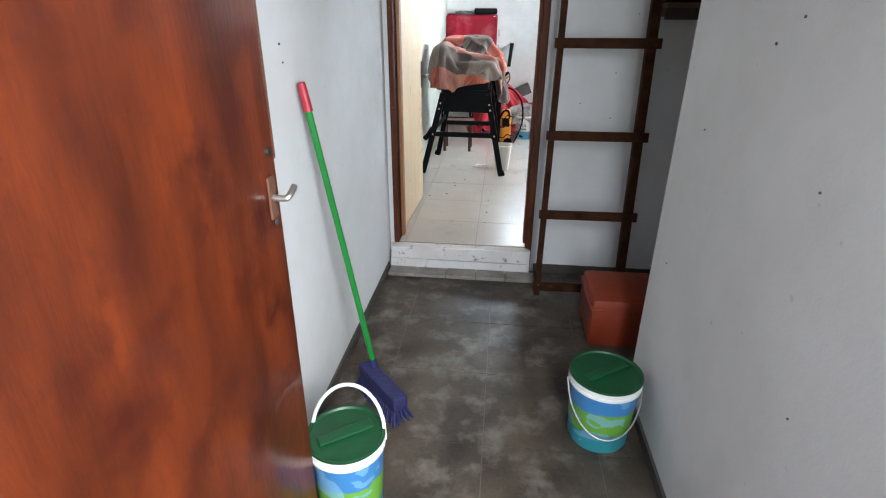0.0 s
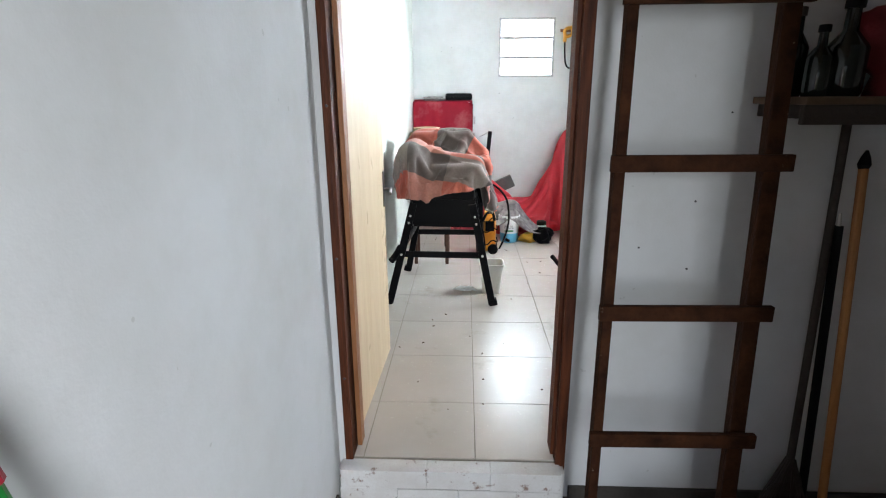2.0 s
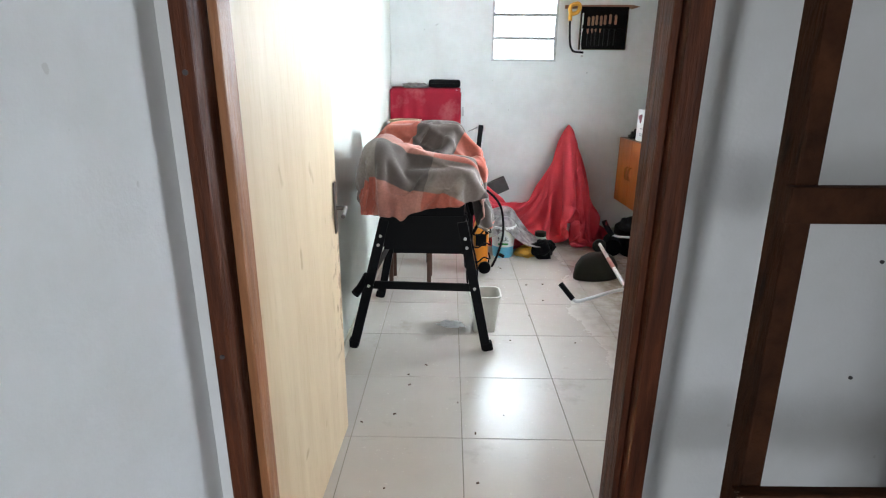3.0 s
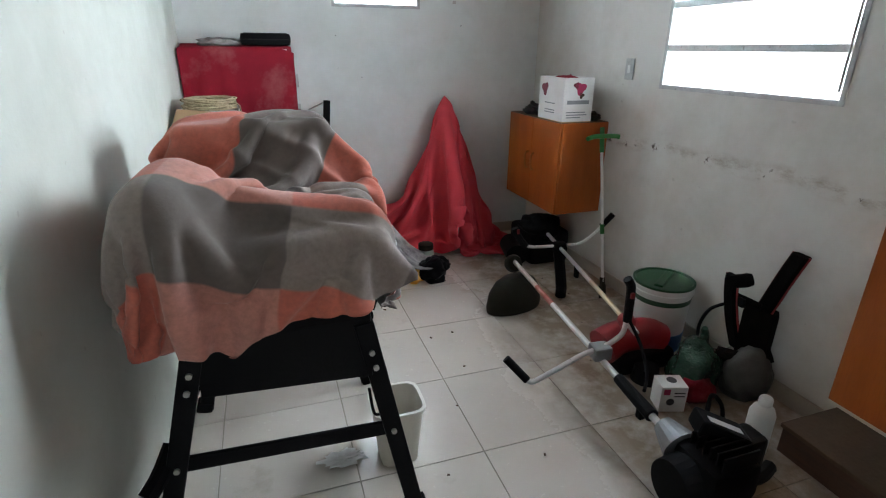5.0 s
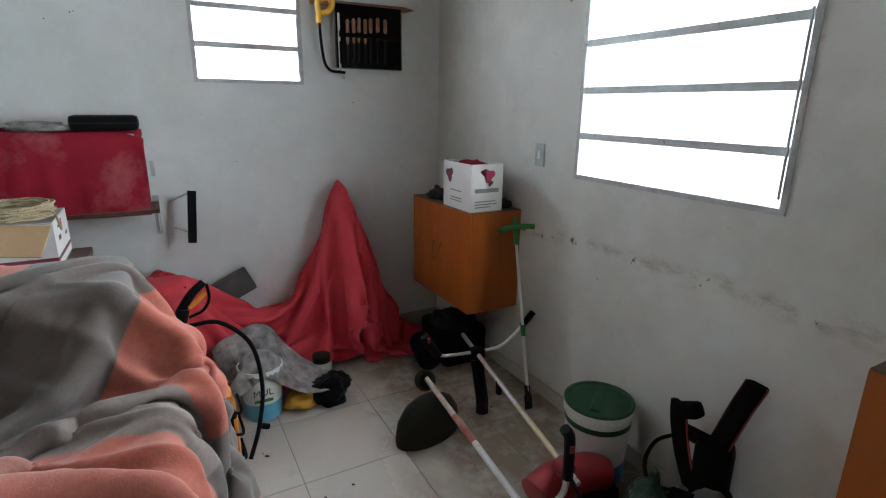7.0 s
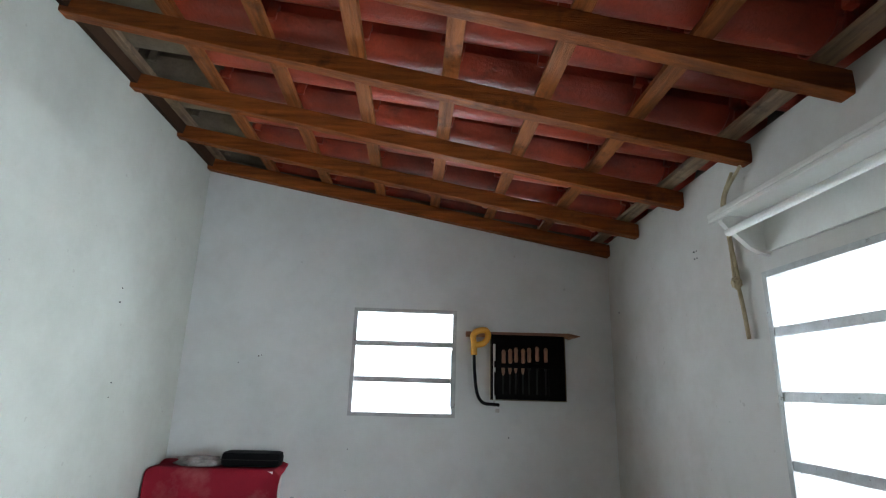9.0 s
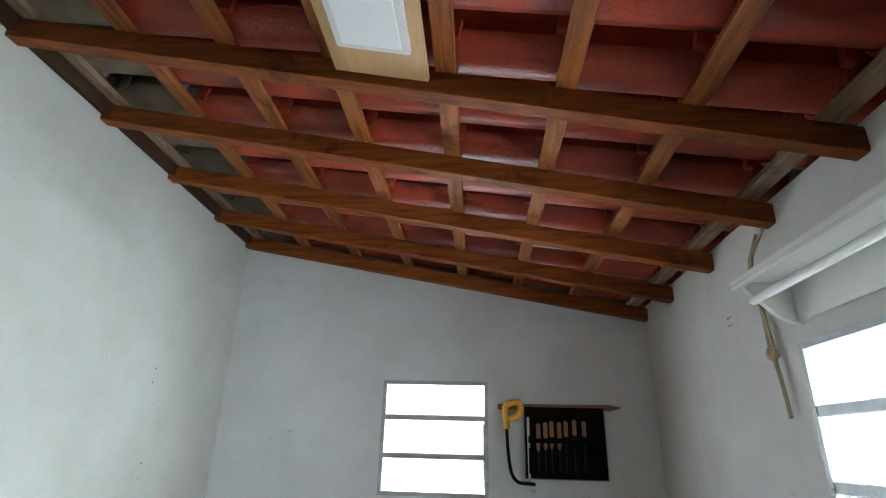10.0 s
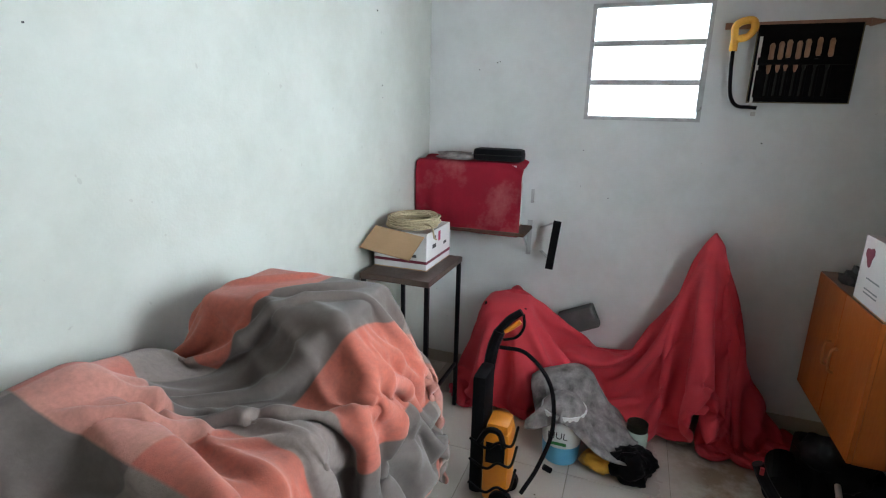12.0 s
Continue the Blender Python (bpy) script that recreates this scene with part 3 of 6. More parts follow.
# far wall, with the small window's opening
wx0, wx1, wz0, wz1 = 0.848, 1.447, 1.847, 2.449
bm = bmesh.new()
top = lambda x: under(x) + 0.075
prism(bm, XL - 0.15, wx0, YF, YF + 0.15, 0.0, top)
prism(bm, wx1, XR + 0.15, YF, YF + 0.15, 0.0, top)
box(bm, (wx0, YF, 0), (wx1, YF + 0.15, wz0))
prism(bm, wx0, wx1, YF, YF + 0.15, wz1, top)
structure("wall_north", bm, M_WALL, "whitewashed plaster wall with a small window")

# side wall with the large window's opening
sy0, sy1, sz0, sz1 = 6.826, 7.803, 1.409, 2.414
bm = bmesh.new()
box(bm, (XR, YB, 0), (XR + 0.15, sy0, 2.895))
box(bm, (XR, sy1, 0), (XR + 0.15, YF, 2.895))
box(bm, (XR, sy0, 0), (XR + 0.15, sy1, sz0))
box(bm, (XR, sy0, sz1), (XR + 0.15, sy1, 2.895))
structure("wall_east", bm, M_WALLR, "stained white plaster wall with a large window and a patched pipe chase")
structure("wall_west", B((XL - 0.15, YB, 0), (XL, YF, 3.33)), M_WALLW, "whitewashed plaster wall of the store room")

# dividing wall with the doorway
dx0, dx1, dz1 = 0.0, 0.91, 2.30
bm = bmesh.new()
prism(bm, XL - 0.15, dx0 - 0.004, YD, YB, 0, top)
prism(bm, dx1, 2.62, YD, YB, 0, top)
prism(bm, dx0 - 0.004, dx1, YD, YB, dz1, top)
structure("wall_divide", bm, M_CORR, "white plaster wall between corridor and store room")

# corridor
structure("wall_corridor_west", B((-0.18, 2.0, -0.06), (-0.03, YD, 2.8)), M_CORR, "white plaster corridor wall with scuffs")
bm = box(bmesh.new(), (1.295, 2.2, 0), (2.55, 3.785, 2.8), 0.006)
structure("wall_corridor_east", bm, M_CORR, "white plaster corridor wall with rust spots")
structure("wall_recess_east", B((2.4, 3.785, 0), (2.55, YD, 2.8)), M_CORR, "white plaster wall at the end of the recess")
bm = bmesh.new()
box(bm, (-0.18, 2.05, -0.06), (0.10, 2.2, 2.8))
box(bm, (1.295, 2.05, -0.06), (2.55, 2.2, 2.8))
box(bm, (0.10, 2.05, 2.15), (1.295, 2.2, 2.8))
structure("wall_entrance", bm, M_CORR, "white plaster wall round the entrance door")
# unseen ceiling, assumed dark so that less light bounces into the recess
structure("ceiling_corridor", B((-0.18, 2.05, 2.8), (2.55, YD, 2.9)), M_BATTEN_OLD, "assumed dark wooden ceiling, added to cut bounced light")

# floors
slab = structure("floor_corridor", B((-0.05, 1.2, -0.06), (2.5, YD, -0.004)), M_MORTAR, "worn grey cement tile floor, stained and dusty")
slab2 = structure("floor_room", B((XL - 0.05, YD + 0.006, 0.0), (XR + 0.1, YF + 0.05, F - 0.004)), M_GROUT, "pale glazed ceramic tile floor with dirt in the joints")


# skirting
def skirting(name, lo, hi, material, label):
    structure(name, B(lo, hi, 0.003), material, label)


skirting("baseboard_east", (XR - 0.012, 6.53, F), (XR, YF - 0.012, F + 0.08), M_SKIRT, "beige tile skirting, dusty")
skirting("baseboard_west", (XL, 5.95, F), (XL + 0.012, YF - 0.012, F + 0.08), M_SKIRT, "beige tile skirting, dusty")
skirting("baseboard_north", (XL, YF - 0.012, F), (XR, YF, F + 0.08), M_SKIRT, "beige tile skirting, dusty")
skirting("baseboard_corridor_west", (-0.03, 3.0, 0), (-0.018, 4.9, 0.06), M_SKIRT_DARK, "dark cement skirting")
skirting("baseboard_corridor_east", (1.283, 2.2, 0), (1.295, 3.785, 0.05), M_SKIRT_DARK, "dark cement skirting")
skirting("baseboard_recess", (0.93, YD - 0.015, 0), (2.4, YD, 0.06), M_SKIRT_DARK, "dark damp cement skirting")

# doorway: jambs, head, stops, brick step
frame_label = "reddish-brown wooden door frame, worn"
jamb = thing("trim_door_frame", (0.45, 5.05, F), frame_label, "door frame", kind="structure")
part("jamb", B((-0.003, YD - 0.010, 0.165), (0.03, YB + 0.004, 2.27), 0.004), M_JAMB, jamb)
part("jamb", B((0.868, YD - 0.012, 0.14), (0.908, YB + 0.004, 2.27), 0.004), M_JAMB, jamb)
part("door_head", B((-0.003, YD - 0.010, 2.27), (0.908, YB + 0.004, 2.30), 0.004), M_JAMB, jamb)
part("door_stop", B((0.037, YD + 0.05, F + 0.02), (0.056, YB - 0.03, 2.268), 0.003), M_STOP, jamb, "bright orange-brown stop strip")
part("door_stop", B((0.852, YD + 0.02, F + 0.02), (0.867, YB - 0.04, 2.268), 0.003), M_JAMB, jamb)
for z in (0.55, 1.05, 1.6):
    part("screw", R((0.014, YD - 0.013, z), (0.014, YD - 0.008, z), 0.005, seg=8), M_INK, jamb)

step = thing("trim_step", (0.44, 4.95, 0), "white-painted brick door step, chipped", "step", kind="structure")
part("core", B((-0.02, 4.935, 0), (0.9, YD + 0.03, F - 0.012)), M_STEP, step)
for row, (z0, z1, cuts) in enumerate(((0.004, 0.078, (-0.02, 0.22, 0.47, 0.71, 0.885)), (0.084, 0.167, (-0.012, 0.34, 0.60, 0.885)))):
    for a, b in zip(cuts, cuts[1:]):
        bb = B((a + 0.0006, 4.918 - 0.004 * row + random.uniform(-0.003, 0.003), z0), (b - 0.0006, 4.99, z1 + random.uniform(-0.003, 0.002)), 0.003)
        part("brick", bb, M_STEP, step)
strip = thing("trim_strip", (0.44, 4.86, 0), "narrow strip of pale cut tiles below the step", "tile strip", kind="structure")
xs = (-0.018, 0.16, 0.36, 0.555, 0.745, 0.93)
for a, b in zip(xs, xs[1:]):
    part("tile", B((a + 0.002, 4.81, 0), (b - 0.002, 4.917, 0.024 + random.uniform(-0.002, 0.002)), 0.004), M_STRIP, strip)


# ---- windows ----
def window(name, axis, a0, a1, z0, z1, wall, rows, label):
    """A steel louvre window: axis 0 lies in the far wall (along x), axis 1 in the side wall (along y)."""
    w = thing(name, ((a0 + a1) / 2, wall, z0) if axis == 0 else (wall, (a0 + a1) / 2, z0), label, "window", kind="structure")

    def bar(n, lo, hi, mtl, lab=""):
        (u0, d0, w0), (u1, d1, w1) = lo, hi
        b = B((u0, wall + d0, w0), (u1, wall + d1, w1), 0.002) if axis == 0 else B((wall + d0, u0, w0), (wall + d1, u1, w1), 0.002)
        return part(n, b, mtl, w, lab)
    t = 0.022
    bar("frame_side", (a0, -0.006, z0), (a0 + t, 0.05, z1), M_STEEL)
    bar("frame_side", (a1 - t, -0.006, z0), (a1, 0.05, z1), M_STEEL)
    bar("frame_top", (a0 + t, -0.006, z1 - t), (a1 - t, 0.05, z1), M_STEEL)
    bar("frame_bottom", (a0 + t, -0.006, z0), (a1 - t, 0.05, z0 + t), M_STEEL)
    h = (z1 - z0) / rows
    for i in range(rows):
        if i:
            bar("glazing_bar", (a0 + t, -0.002, z0 + i * h - 0.015), (a1 - t, 0.04, z0 + i * h + 0.015), M_STEEL)
        p = bar("pane", (a0 + t, 0.018, z0 + i * h + (0.012 if i else t)), (a1 - t, 0.022, z0 + (i + 1) * h - (0.012 if i < rows - 1 else t)), M_GLASS, "bright ribbed glass pane")
        p.visible_shadow = False
    edge = a1 - t if axis == 0 else a0 + t
    sgn = -1 if axis == 0 else 1
    bar("lever_bar", (min(edge, edge + sgn * 0.008), -0.016, z0 + 0.05), (max(edge, edge + sgn * 0.008), -0.007, z0 + 0.62 * (z1 - z0)), M_STEEL)
    return w


window("window_1", 0, wx0, wx1, wz0, wz1, YF, 3, "small grey steel louvre window with three ribbed panes")
window("window_2", 1, sy0, sy1, sz0, sz1, XR, 5, "large grey steel louvre window with five ribbed panes")


# ---- roof ----
TILT_M = Matrix.Translation((XL, 0, 3.257)) @ Matrix.Rotation(math.atan(SLOPE), 4, 'Y')
roof = thing("ceiling_roof", (1.1, 7.2, 3.0), "exposed lean-to roof of clay tiles on wooden rafters and battens", "roof", kind="structure")


def on_roof(bm):
    bm.transform(TILT_M)
    return bm


for i in range(10):
    y = (9.163, 8.745, 8.275, 7.80, 7.36)[i] if i < 5 else 9.235 - 0.475 * i
    if y < 5.1:
        break
    part("rafter", on_roof(B((-0.06, y - 0.025, 0.0), (2.5, y + 0.025, 0.072), 0.003)), M_RAFTER, roof)
for i in range(8):
    s = 0.016 + 0.338 * i
    part("batten", on_roof(B((s, 5.14, 0.0725), (s + 0.058, 9.32, 0.096), 0.002)), M_BATTEN_OLD if i in (0, 7, 8) else M_BATTEN, roof)
part("wall_plate", on_roof(B((0.0, 5.14, 0.02), (0.028, 9.19, 0.072))), M_ROOFDARK, roof)


def clay_tile():
    """One channel tile seen from below: a broad pan and a narrow raised roll, thicker at the lower end."""
    bm = bmesh.new()
    n, prof = 26, []
    for k in range(n + 1):
        v = 0.262 * k / n
        prof.append((v, -0.068 * max(0.0, 1 - ((v - 0.077) / 0.079) ** 2) ** 0.55 if v < 0.155 else 0.12 * math.sin(math.pi * min(1.0, (v - 0.155) / 0.107)) ** 0.4))
    rows = []
    for s, lift in ((0, 0.0), (0.012, 0.0), (0.36, 0.022), (0.372, 0.022)):
        for th in (0.0, 0.011):
            rows.append([bm.verts.new((s, v, z + lift + th)) for v, z in prof])
    for i in range(3):
        a, b = rows[2 * i], rows[2 * i + 2]
        c, d = rows[2 * i + 1], rows[2 * i + 3]
        for k in range(n):
            bm.faces.new((a[k], a[k + 1], b[k + 1], b[k]))
            bm.faces.new((c[k + 1], c[k], d[k], d[k + 1]))
    for k in range(n):
        bm.faces.new((rows[0][k + 1], rows[0][k], rows[1][k], rows[1][k + 1]))
        bm.faces.new((rows[6][k], rows[6][k + 1], rows[7][k + 1], rows[7][k]))
    box(bm, (0.305, 0.168, -0.030), (0.335, 0.196, 0.04), 0.005)
    box(bm, (0.015, 0.236, -0.034), (0.05, 0.258, 0.03), 0.005)
    bmesh.ops.recalc_face_normals(bm, faces=bm.faces[:])
    return bm


def tile_mesh(material):
    me = bpy.data.meshes.new("roof_tile")
    bm = clay_tile()
    bm.transform(Matrix.Rotation(math.atan(SLOPE), 4, 'Y'))
    bm.to_mesh(me)
    bm.free()
    me.materials.append(material)
    me.shade_smooth()
    me.set_sharp_from_angle(angle=radians(50))
    return me


CLAY, GREY = tile_mesh(M_CLAY), tile_mesh(M_GREYTILE)
for i in range(-1, 9):
    for j in range(18):
        p = TILT_M @ Vector((0.026 + 0.338 * i, 5.08 + 0.2425 * j + 0.003 * noise.noise(Vector((i, j, 0))), 0.166 + 0.004 * noise.noise(Vector((j, i, 3)))))
        ob = new("roof_tile", GREY if i < 1 else CLAY)
        ob.parent = roof
        ob.location = p - ORIGIN[roof]
# unseen sheet added above the tiles to block sky light
part("lining", on_roof(B((-0.4, 4.9, 0.33), (3.1, 9.5, 0.345))), M_ROOFDARK, roof)

part("mortar_bed", on_roof(B((2.53, 5.0, 0.085), (2.62, 9.4, 0.329))), M_MORTAR, roof, "grey mortar under the eaves tiles")
# three more strips, added only to stop daylight leaking under the tiles
part("mortar_bed", on_roof(B((-0.15, 9.235, 0.098), (2.53, 9.34, 0.329))), M_MORTAR, roof)
part("mortar_bed", on_roof(B((-0.16, 5.1, 0.098), (-0.03, 9.234, 0.329))), M_MORTAR, roof)
part("mortar_bed", on_roof(B((-0.15, 5.02, 0.098), (2.53, 5.09, 0.329))), M_MORTAR, roof)

# flat lamp on its board between two rafters
lamp = thing("ceiling_lamp", (1.13, 7.05, 3.05), "square white panel lamp on a pale wooden board between rafters", "lamp")
part("mounting_board", on_roof(B((1.085, 6.80, 0.03), (1.36, 7.333, 0.045), 0.003)), M_BOARD, lamp, "pale wooden board")
part("lamp_frame", on_roof(B((1.125, 7.0, 0.012), (1.325, 7.215, 0.0295), 0.004)), M_PAILW, lamp)
part("diffuser", on_roof(B((1.145, 7.02, 0.008), (1.305, 7.195, 0.013), 0.002)), M_DIFF, lamp, "frosted white diffuser, switched off")


# ---- corridor: entrance door, ladder, broom, pails ----
def lever_handle(parent, at, side, along, m_plate, m_lever, up=0.11, reach=0.105):
    """A plate with a lever; side is the way out of the leaf, along the way the lever points."""
    at, side, along = Vector(at), Vector(side), Vector(along)
    h = part("door_handle", BM(at + Vector((0, 0, -up)) + side * 0.003, at + Vector((0, 0, up)) + side * 0.003, 0.034, 0.006, side, 0.002), m_plate, parent, "metal handle plate")
    part("lever", T([at + side * 0.005, at + side * 0.035, at + side * 0.042 + along * 0.012, at + side * 0.042 + along * reach - Vector((0, 0, 0.008))], 0.008, 10, 5), m_lever, h, "bent metal lever")
    part("keyhole", R(at + Vector((0, 0, -0.06)) + side * 0.004, at + Vector((0, 0, -0.06)) + side * 0.0075, 0.007, seg=10), M_INK, h)


door = thing("door_1", (0.12, 2.2, 0), "open varnished orange-brown wooden entrance door, blotchy", "door", kind="structure")
DM = Matrix.Translation((0.115, 2.19, 0)) @ Matrix.Rotation(radians(-2.5), 4, 'Z')
leaf = part("leaf", B((-0.035, 0, 0.012), (0.0, 0.775, 2.1), 0.003, DM), M_DOOR, door)
part("edge_strip", B((-0.032, 0.7752, 1.24), (-0.001, 0.787, 2.1), 0.004, DM), M_DOOR_EDGE, door, "dark worn rebate strip")
part("lock_face", B((-0.03, 0.7752, 1.02), (-0.006, 0.779, 1.22), 0.001, DM), M_DOOR_EDGE, door)
lever_handle(door, DM @ Vector((0.001, 0.735, 1.16)), (1, 0.0, 0), (0.0, 0.75, 0.5), M_DOOR_EDGE, M_BRASS, 0.05, 0.05)
part("lock_knob", R(DM @ Vector((0.0, 0.745, 1.265)), DM @ Vector((0.008, 0.745, 1.265)), 0.010), M_DARKMETAL, door)
for z in (0.3, 1.05, 1.85):
    part("hinge", R(DM @ Vector((0.004, -0.004, z - 0.045)), DM @ Vector((0.004, -0.004, z + 0.045)), 0.007), M_BRASS, door)

door2 = thing("door_2", (0.0, 5.13, F), "open raw pale wooden door leaf with black handle and brown smears", "door", kind="structure")
RM = Matrix.Translation((0.004, 5.14, F)) @ Matrix.Rotation(radians(-1.6), 4, 'Z')
part("leaf", B((-0.012, 0, 0.012), (0.023, 0.81, 2.08), 0.003, RM), M_PLY, door2)
lever_handle(door2, RM @ Vector((0.024, 0.765, 0.985)), (1, 0.05, 0), (0.1, -1.0, 0), M_DARKMETAL, M_DARKMETAL, 0.095)
for z in (0.25, 1.0, 1.8):
    part("hinge", R(RM @ Vector((0.027, -0.004, z - 0.04)), RM @ Vector((0.027, -0.004, z + 0.04)), 0.006), M_BRASS, door2)

# rust spots and nail heads on the plaster
marks = [((-0.03, y, z), 0) for y, z in ((3.489, 1.466), (3.502, 1.411), (3.295, 1.395))]
marks += [((1.295, y, z), 0) for y, z in ((3.204, 1.492), (3.107, 1.549), (2.879, 1.233), (2.754, 0.779), (3.522, 1.233), (3.618, 0.731))]
marks += [((x, 4.99, z), 1) for x, z in ((1.30, 1.27), (1.30, 1.02), (1.382, 1.573), (1.12, 1.1))]
marks += [((x, YF, z), 1) for x, z in ((0.345, 2.161), (0.33, 2.155), (0.222, 2.116), (0.865, 1.467), (1.026, 1.408), (0.863, 1.673), (1.75, 1.75))]
marks += [((XL, y, z), 0) for y, z in ((8.54, 1.992), (8.538, 1.931), (8.491, 2.397), (8.491, 2.334), (6.87, 2.033), (6.3, 1.9))]
marks += [((XR, y, z), 0) for y, z in ((8.21, 2.59), (8.19, 2.59), (8.21, 2.56), (8.19, 2.56), (9.05, 2.45))]
for p, ax in marks:
    v = Vector(p)
    d = Vector((0.003, 0, 0)) if ax == 0 else Vector((0, 0.003, 0))
    solo("trim_nail", R(v - d, v + d, random.uniform(0.002, 0.004), seg=8), M_INK, v, "small rusty nail head in the plaster", "nail", kind="structure")
for y, z in ((8.065, 1.498), (6.345, 1.49)):
    sw = thing("light_switch", (XR, y, z), "grey wall switch plate", "switch")
    part("plate", B((XR - 0.008, y - 0.036, z - 0.058), (XR, y + 0.036, z + 0.058), 0.003), M_STEEL, sw)
    part("rocker", B((XR - 0.012, y - 0.01, z - 0.022), (XR - 0.008, y + 0.01, z + 0.022), 0.002), M_PAILW, sw)
solo("wall_socket", B((0.58, YF - 0.006, 1.345), (0.60, YF, 1.43), 0.002), M_STEEL, (0.59, YF, 1.38), "narrow grey wall plate", "socket")


def ladder():
    ob = thing("ladder", (1.17, 4.69, 0), "old home-made wooden ladder with paint drips, leaning on wall", "ladder")
    lean = lambda z: 4.675 + 0.062 * z

    def xl(z): return 0.938 + 0.012 * z
    def xr(z): return 1.425 - 0.008 * z
    part("rail", BM((xl(0), lean(0), 0), (xl(2.75), lean(2.75), 2.75), 0.032, 0.05, (0, 1, 0), 0.004), M_LADDER, ob)
    part("rail", BM((xr(0), lean(0) + 0.03, 0), (xr(2.75), lean(2.75) + 0.012, 2.75), 0.05, 0.045, (0, 1, 0), 0.004), M_LADDER, ob)
    for z in (0.07, 0.52, 0.966, 1.433, 1.90, 2.36):
        part("rung", BM((0.908 + 0.01 * z, lean(z) - 0.036, z), (1.462 - 0.006 * z, lean(z) - 0.03, z + 0.002), 0.058 if z > 1.8 else 0.05, 0.022, (0, 1, 0), 0.003), M_LADDER, ob)


ladder()

# broom: green stick against the wall, blue head
brm = thing("broom", (0.2, 3.58, 0), "green-handled broom with blue bristles leaning on the wall", "broom")
b0, b1 = Vector((0.165, 3.69, 0.09)), Vector((0.0, 3.565, 1.345))
part("stick", R(b0, b0.lerp(b1, 0.93), 0.0125), M_GREEN, brm)
part("grip", T([b0.lerp(b1, 0.925), b0.lerp(b1, 0.99), b1], 0.0165, 12, 4, 0.012), M_GRIPRED, brm, "crimson plastic grip")
part("socket", R(b0 - Vector((0, 0.0, 0.03)), b0.lerp(b1, 0.06), 0.02, 0.015), M_BLUEBR, brm)
hm = Matrix.Translation((0.215, 3.60, 0)) @ Matrix.Rotation(radians(-48), 4, 'Z')
part("head", B((-0.155, -0.035, 0.06), (0.155, 0.035, 0.125), 0.012, hm), M_BLUEBR, brm)
bm = bmesh.new()
rng = random.Random(4)
for i in range(26):
    for j in range(5):
        x, y = -0.145 + 0.0116 * i, -0.028 + 0.014 * j
        p = hm @ Vector((x, y, 0.06))
        q = hm @ Vector((x * 1.12 + rng.uniform(-0.008, 0.008), y * 1.7 + rng.uniform(-0.008, 0.008), 0.001))
        rod(bm, p, q, 0.006, 0.005, 5)
part("bristles", bm, M_BLUEBR, brm)


def pail(at, r0, r1, h, body, lid_m, label, handle_up, blank=False, z0=0.0):
    """A lidded paint pail with a ribbed rim and a wire or plastic bail."""
    x, y = at
    ob = thing("paint_pail", (x, y, z0), label, "pail", "paint pails")
    body_p = [(r0 * 0.96, 0.0), (r0, 0.01), (r0 + (r1 - r0) * 0.86, h * 0.86), (r1 * 0.99, h * 0.87)]
    part("body", L(body_p, (x, y, z0), 40), body, ob, smooth=40)
    part("rim", L([(r1 * 0.99, h * 0.865), (r1 * 1.035, h * 0.87), (r1 * 1.035, h * 0.90), (r1 * 1.0, h * 0.905), (r1 * 1.0, h * 0.93), (r1 * 1.04, h * 0.935), (r1 * 1.04, h * 0.975), (r1 * 0.98, h * 0.98)], (x, y, z0), 40), M_PAILW, ob, "white plastic rim", smooth=40)
    lid = part("lid", L([(r1 * 1.03, h * 0.976), (r1 * 1.045, h * 0.985), (r1 * 1.04, h * 1.01), (r1 * 0.97, h * 1.012), (r1 * 0.93, h * 0.992), (r1 * 0.2, h * 0.99)], (x, y, z0), 40), lid_m, ob, "green plastic lid", smooth=40)
    part("ridge", B((-r1 * 0.75, -0.022, 0), (r1 * 0.75, 0.022, 0.012), 0.008, Matrix.Translation((x, y, z0 + h * 0.99)) @ Matrix.Rotation(radians(35), 4, 'Z')), lid_m, lid)
    if handle_up == 'up':
        pts = [(x - r1 * 1.05 * math.cos(a) * 0.96, y + 0.02 + 0.06 * math.sin(a), z0 + h * 0.9 + 0.16 * math.sin(a)) for a in np.linspace(0, math.pi, 9)]
        part("bail", T(pts, 0.0065, 8, 4), M_PAILW, ob, "white plastic bail handle")
    elif handle_up == 'down':
        pts = [(x - r1 * 1.06 * math.cos(a), y - r1 * 1.1 * math.sin(a), z0 + h * 0.88 - 0.17 * math.sin(a)) for a in np.linspace(0, math.pi, 9)]
        part("bail", T(pts, 0.0035, 8, 4), M_BRASS, ob, "hanging wire bail")
    return ob


pail((1.118, 3.52), 0.116, 0.133, 0.305, M_PAIL, M_LID, "blue and green printed paint pail with green lid", 'down')
pail((0.222, 3.07), 0.106, 0.122, 0.325, M_PAIL, M_LID, "blue and green printed paint pail with raised white handle", 'up')

# red plastic box in the recess
crate = thing("plastic_box", (1.35, 4.3, 0), "orange-red moulded plastic box on cement floor", "plastic box")
part("shell", B((1.165, 4.135, 0.0), (1.55, 4.5, 0.275), 0.035), M_CRATE, crate, smooth=40)
part("lid_rim", B((1.158, 4.128, 0.215), (1.557, 4.507, 0.23), 0.008), M_CRATE, crate)
for i in range(7):
    part("slot", B((1.1635, 4.19 + 0.045 * i, 0.07), (1.167, 4.205 + 0.045 * i, 0.2), 0.001), M_INK, crate)

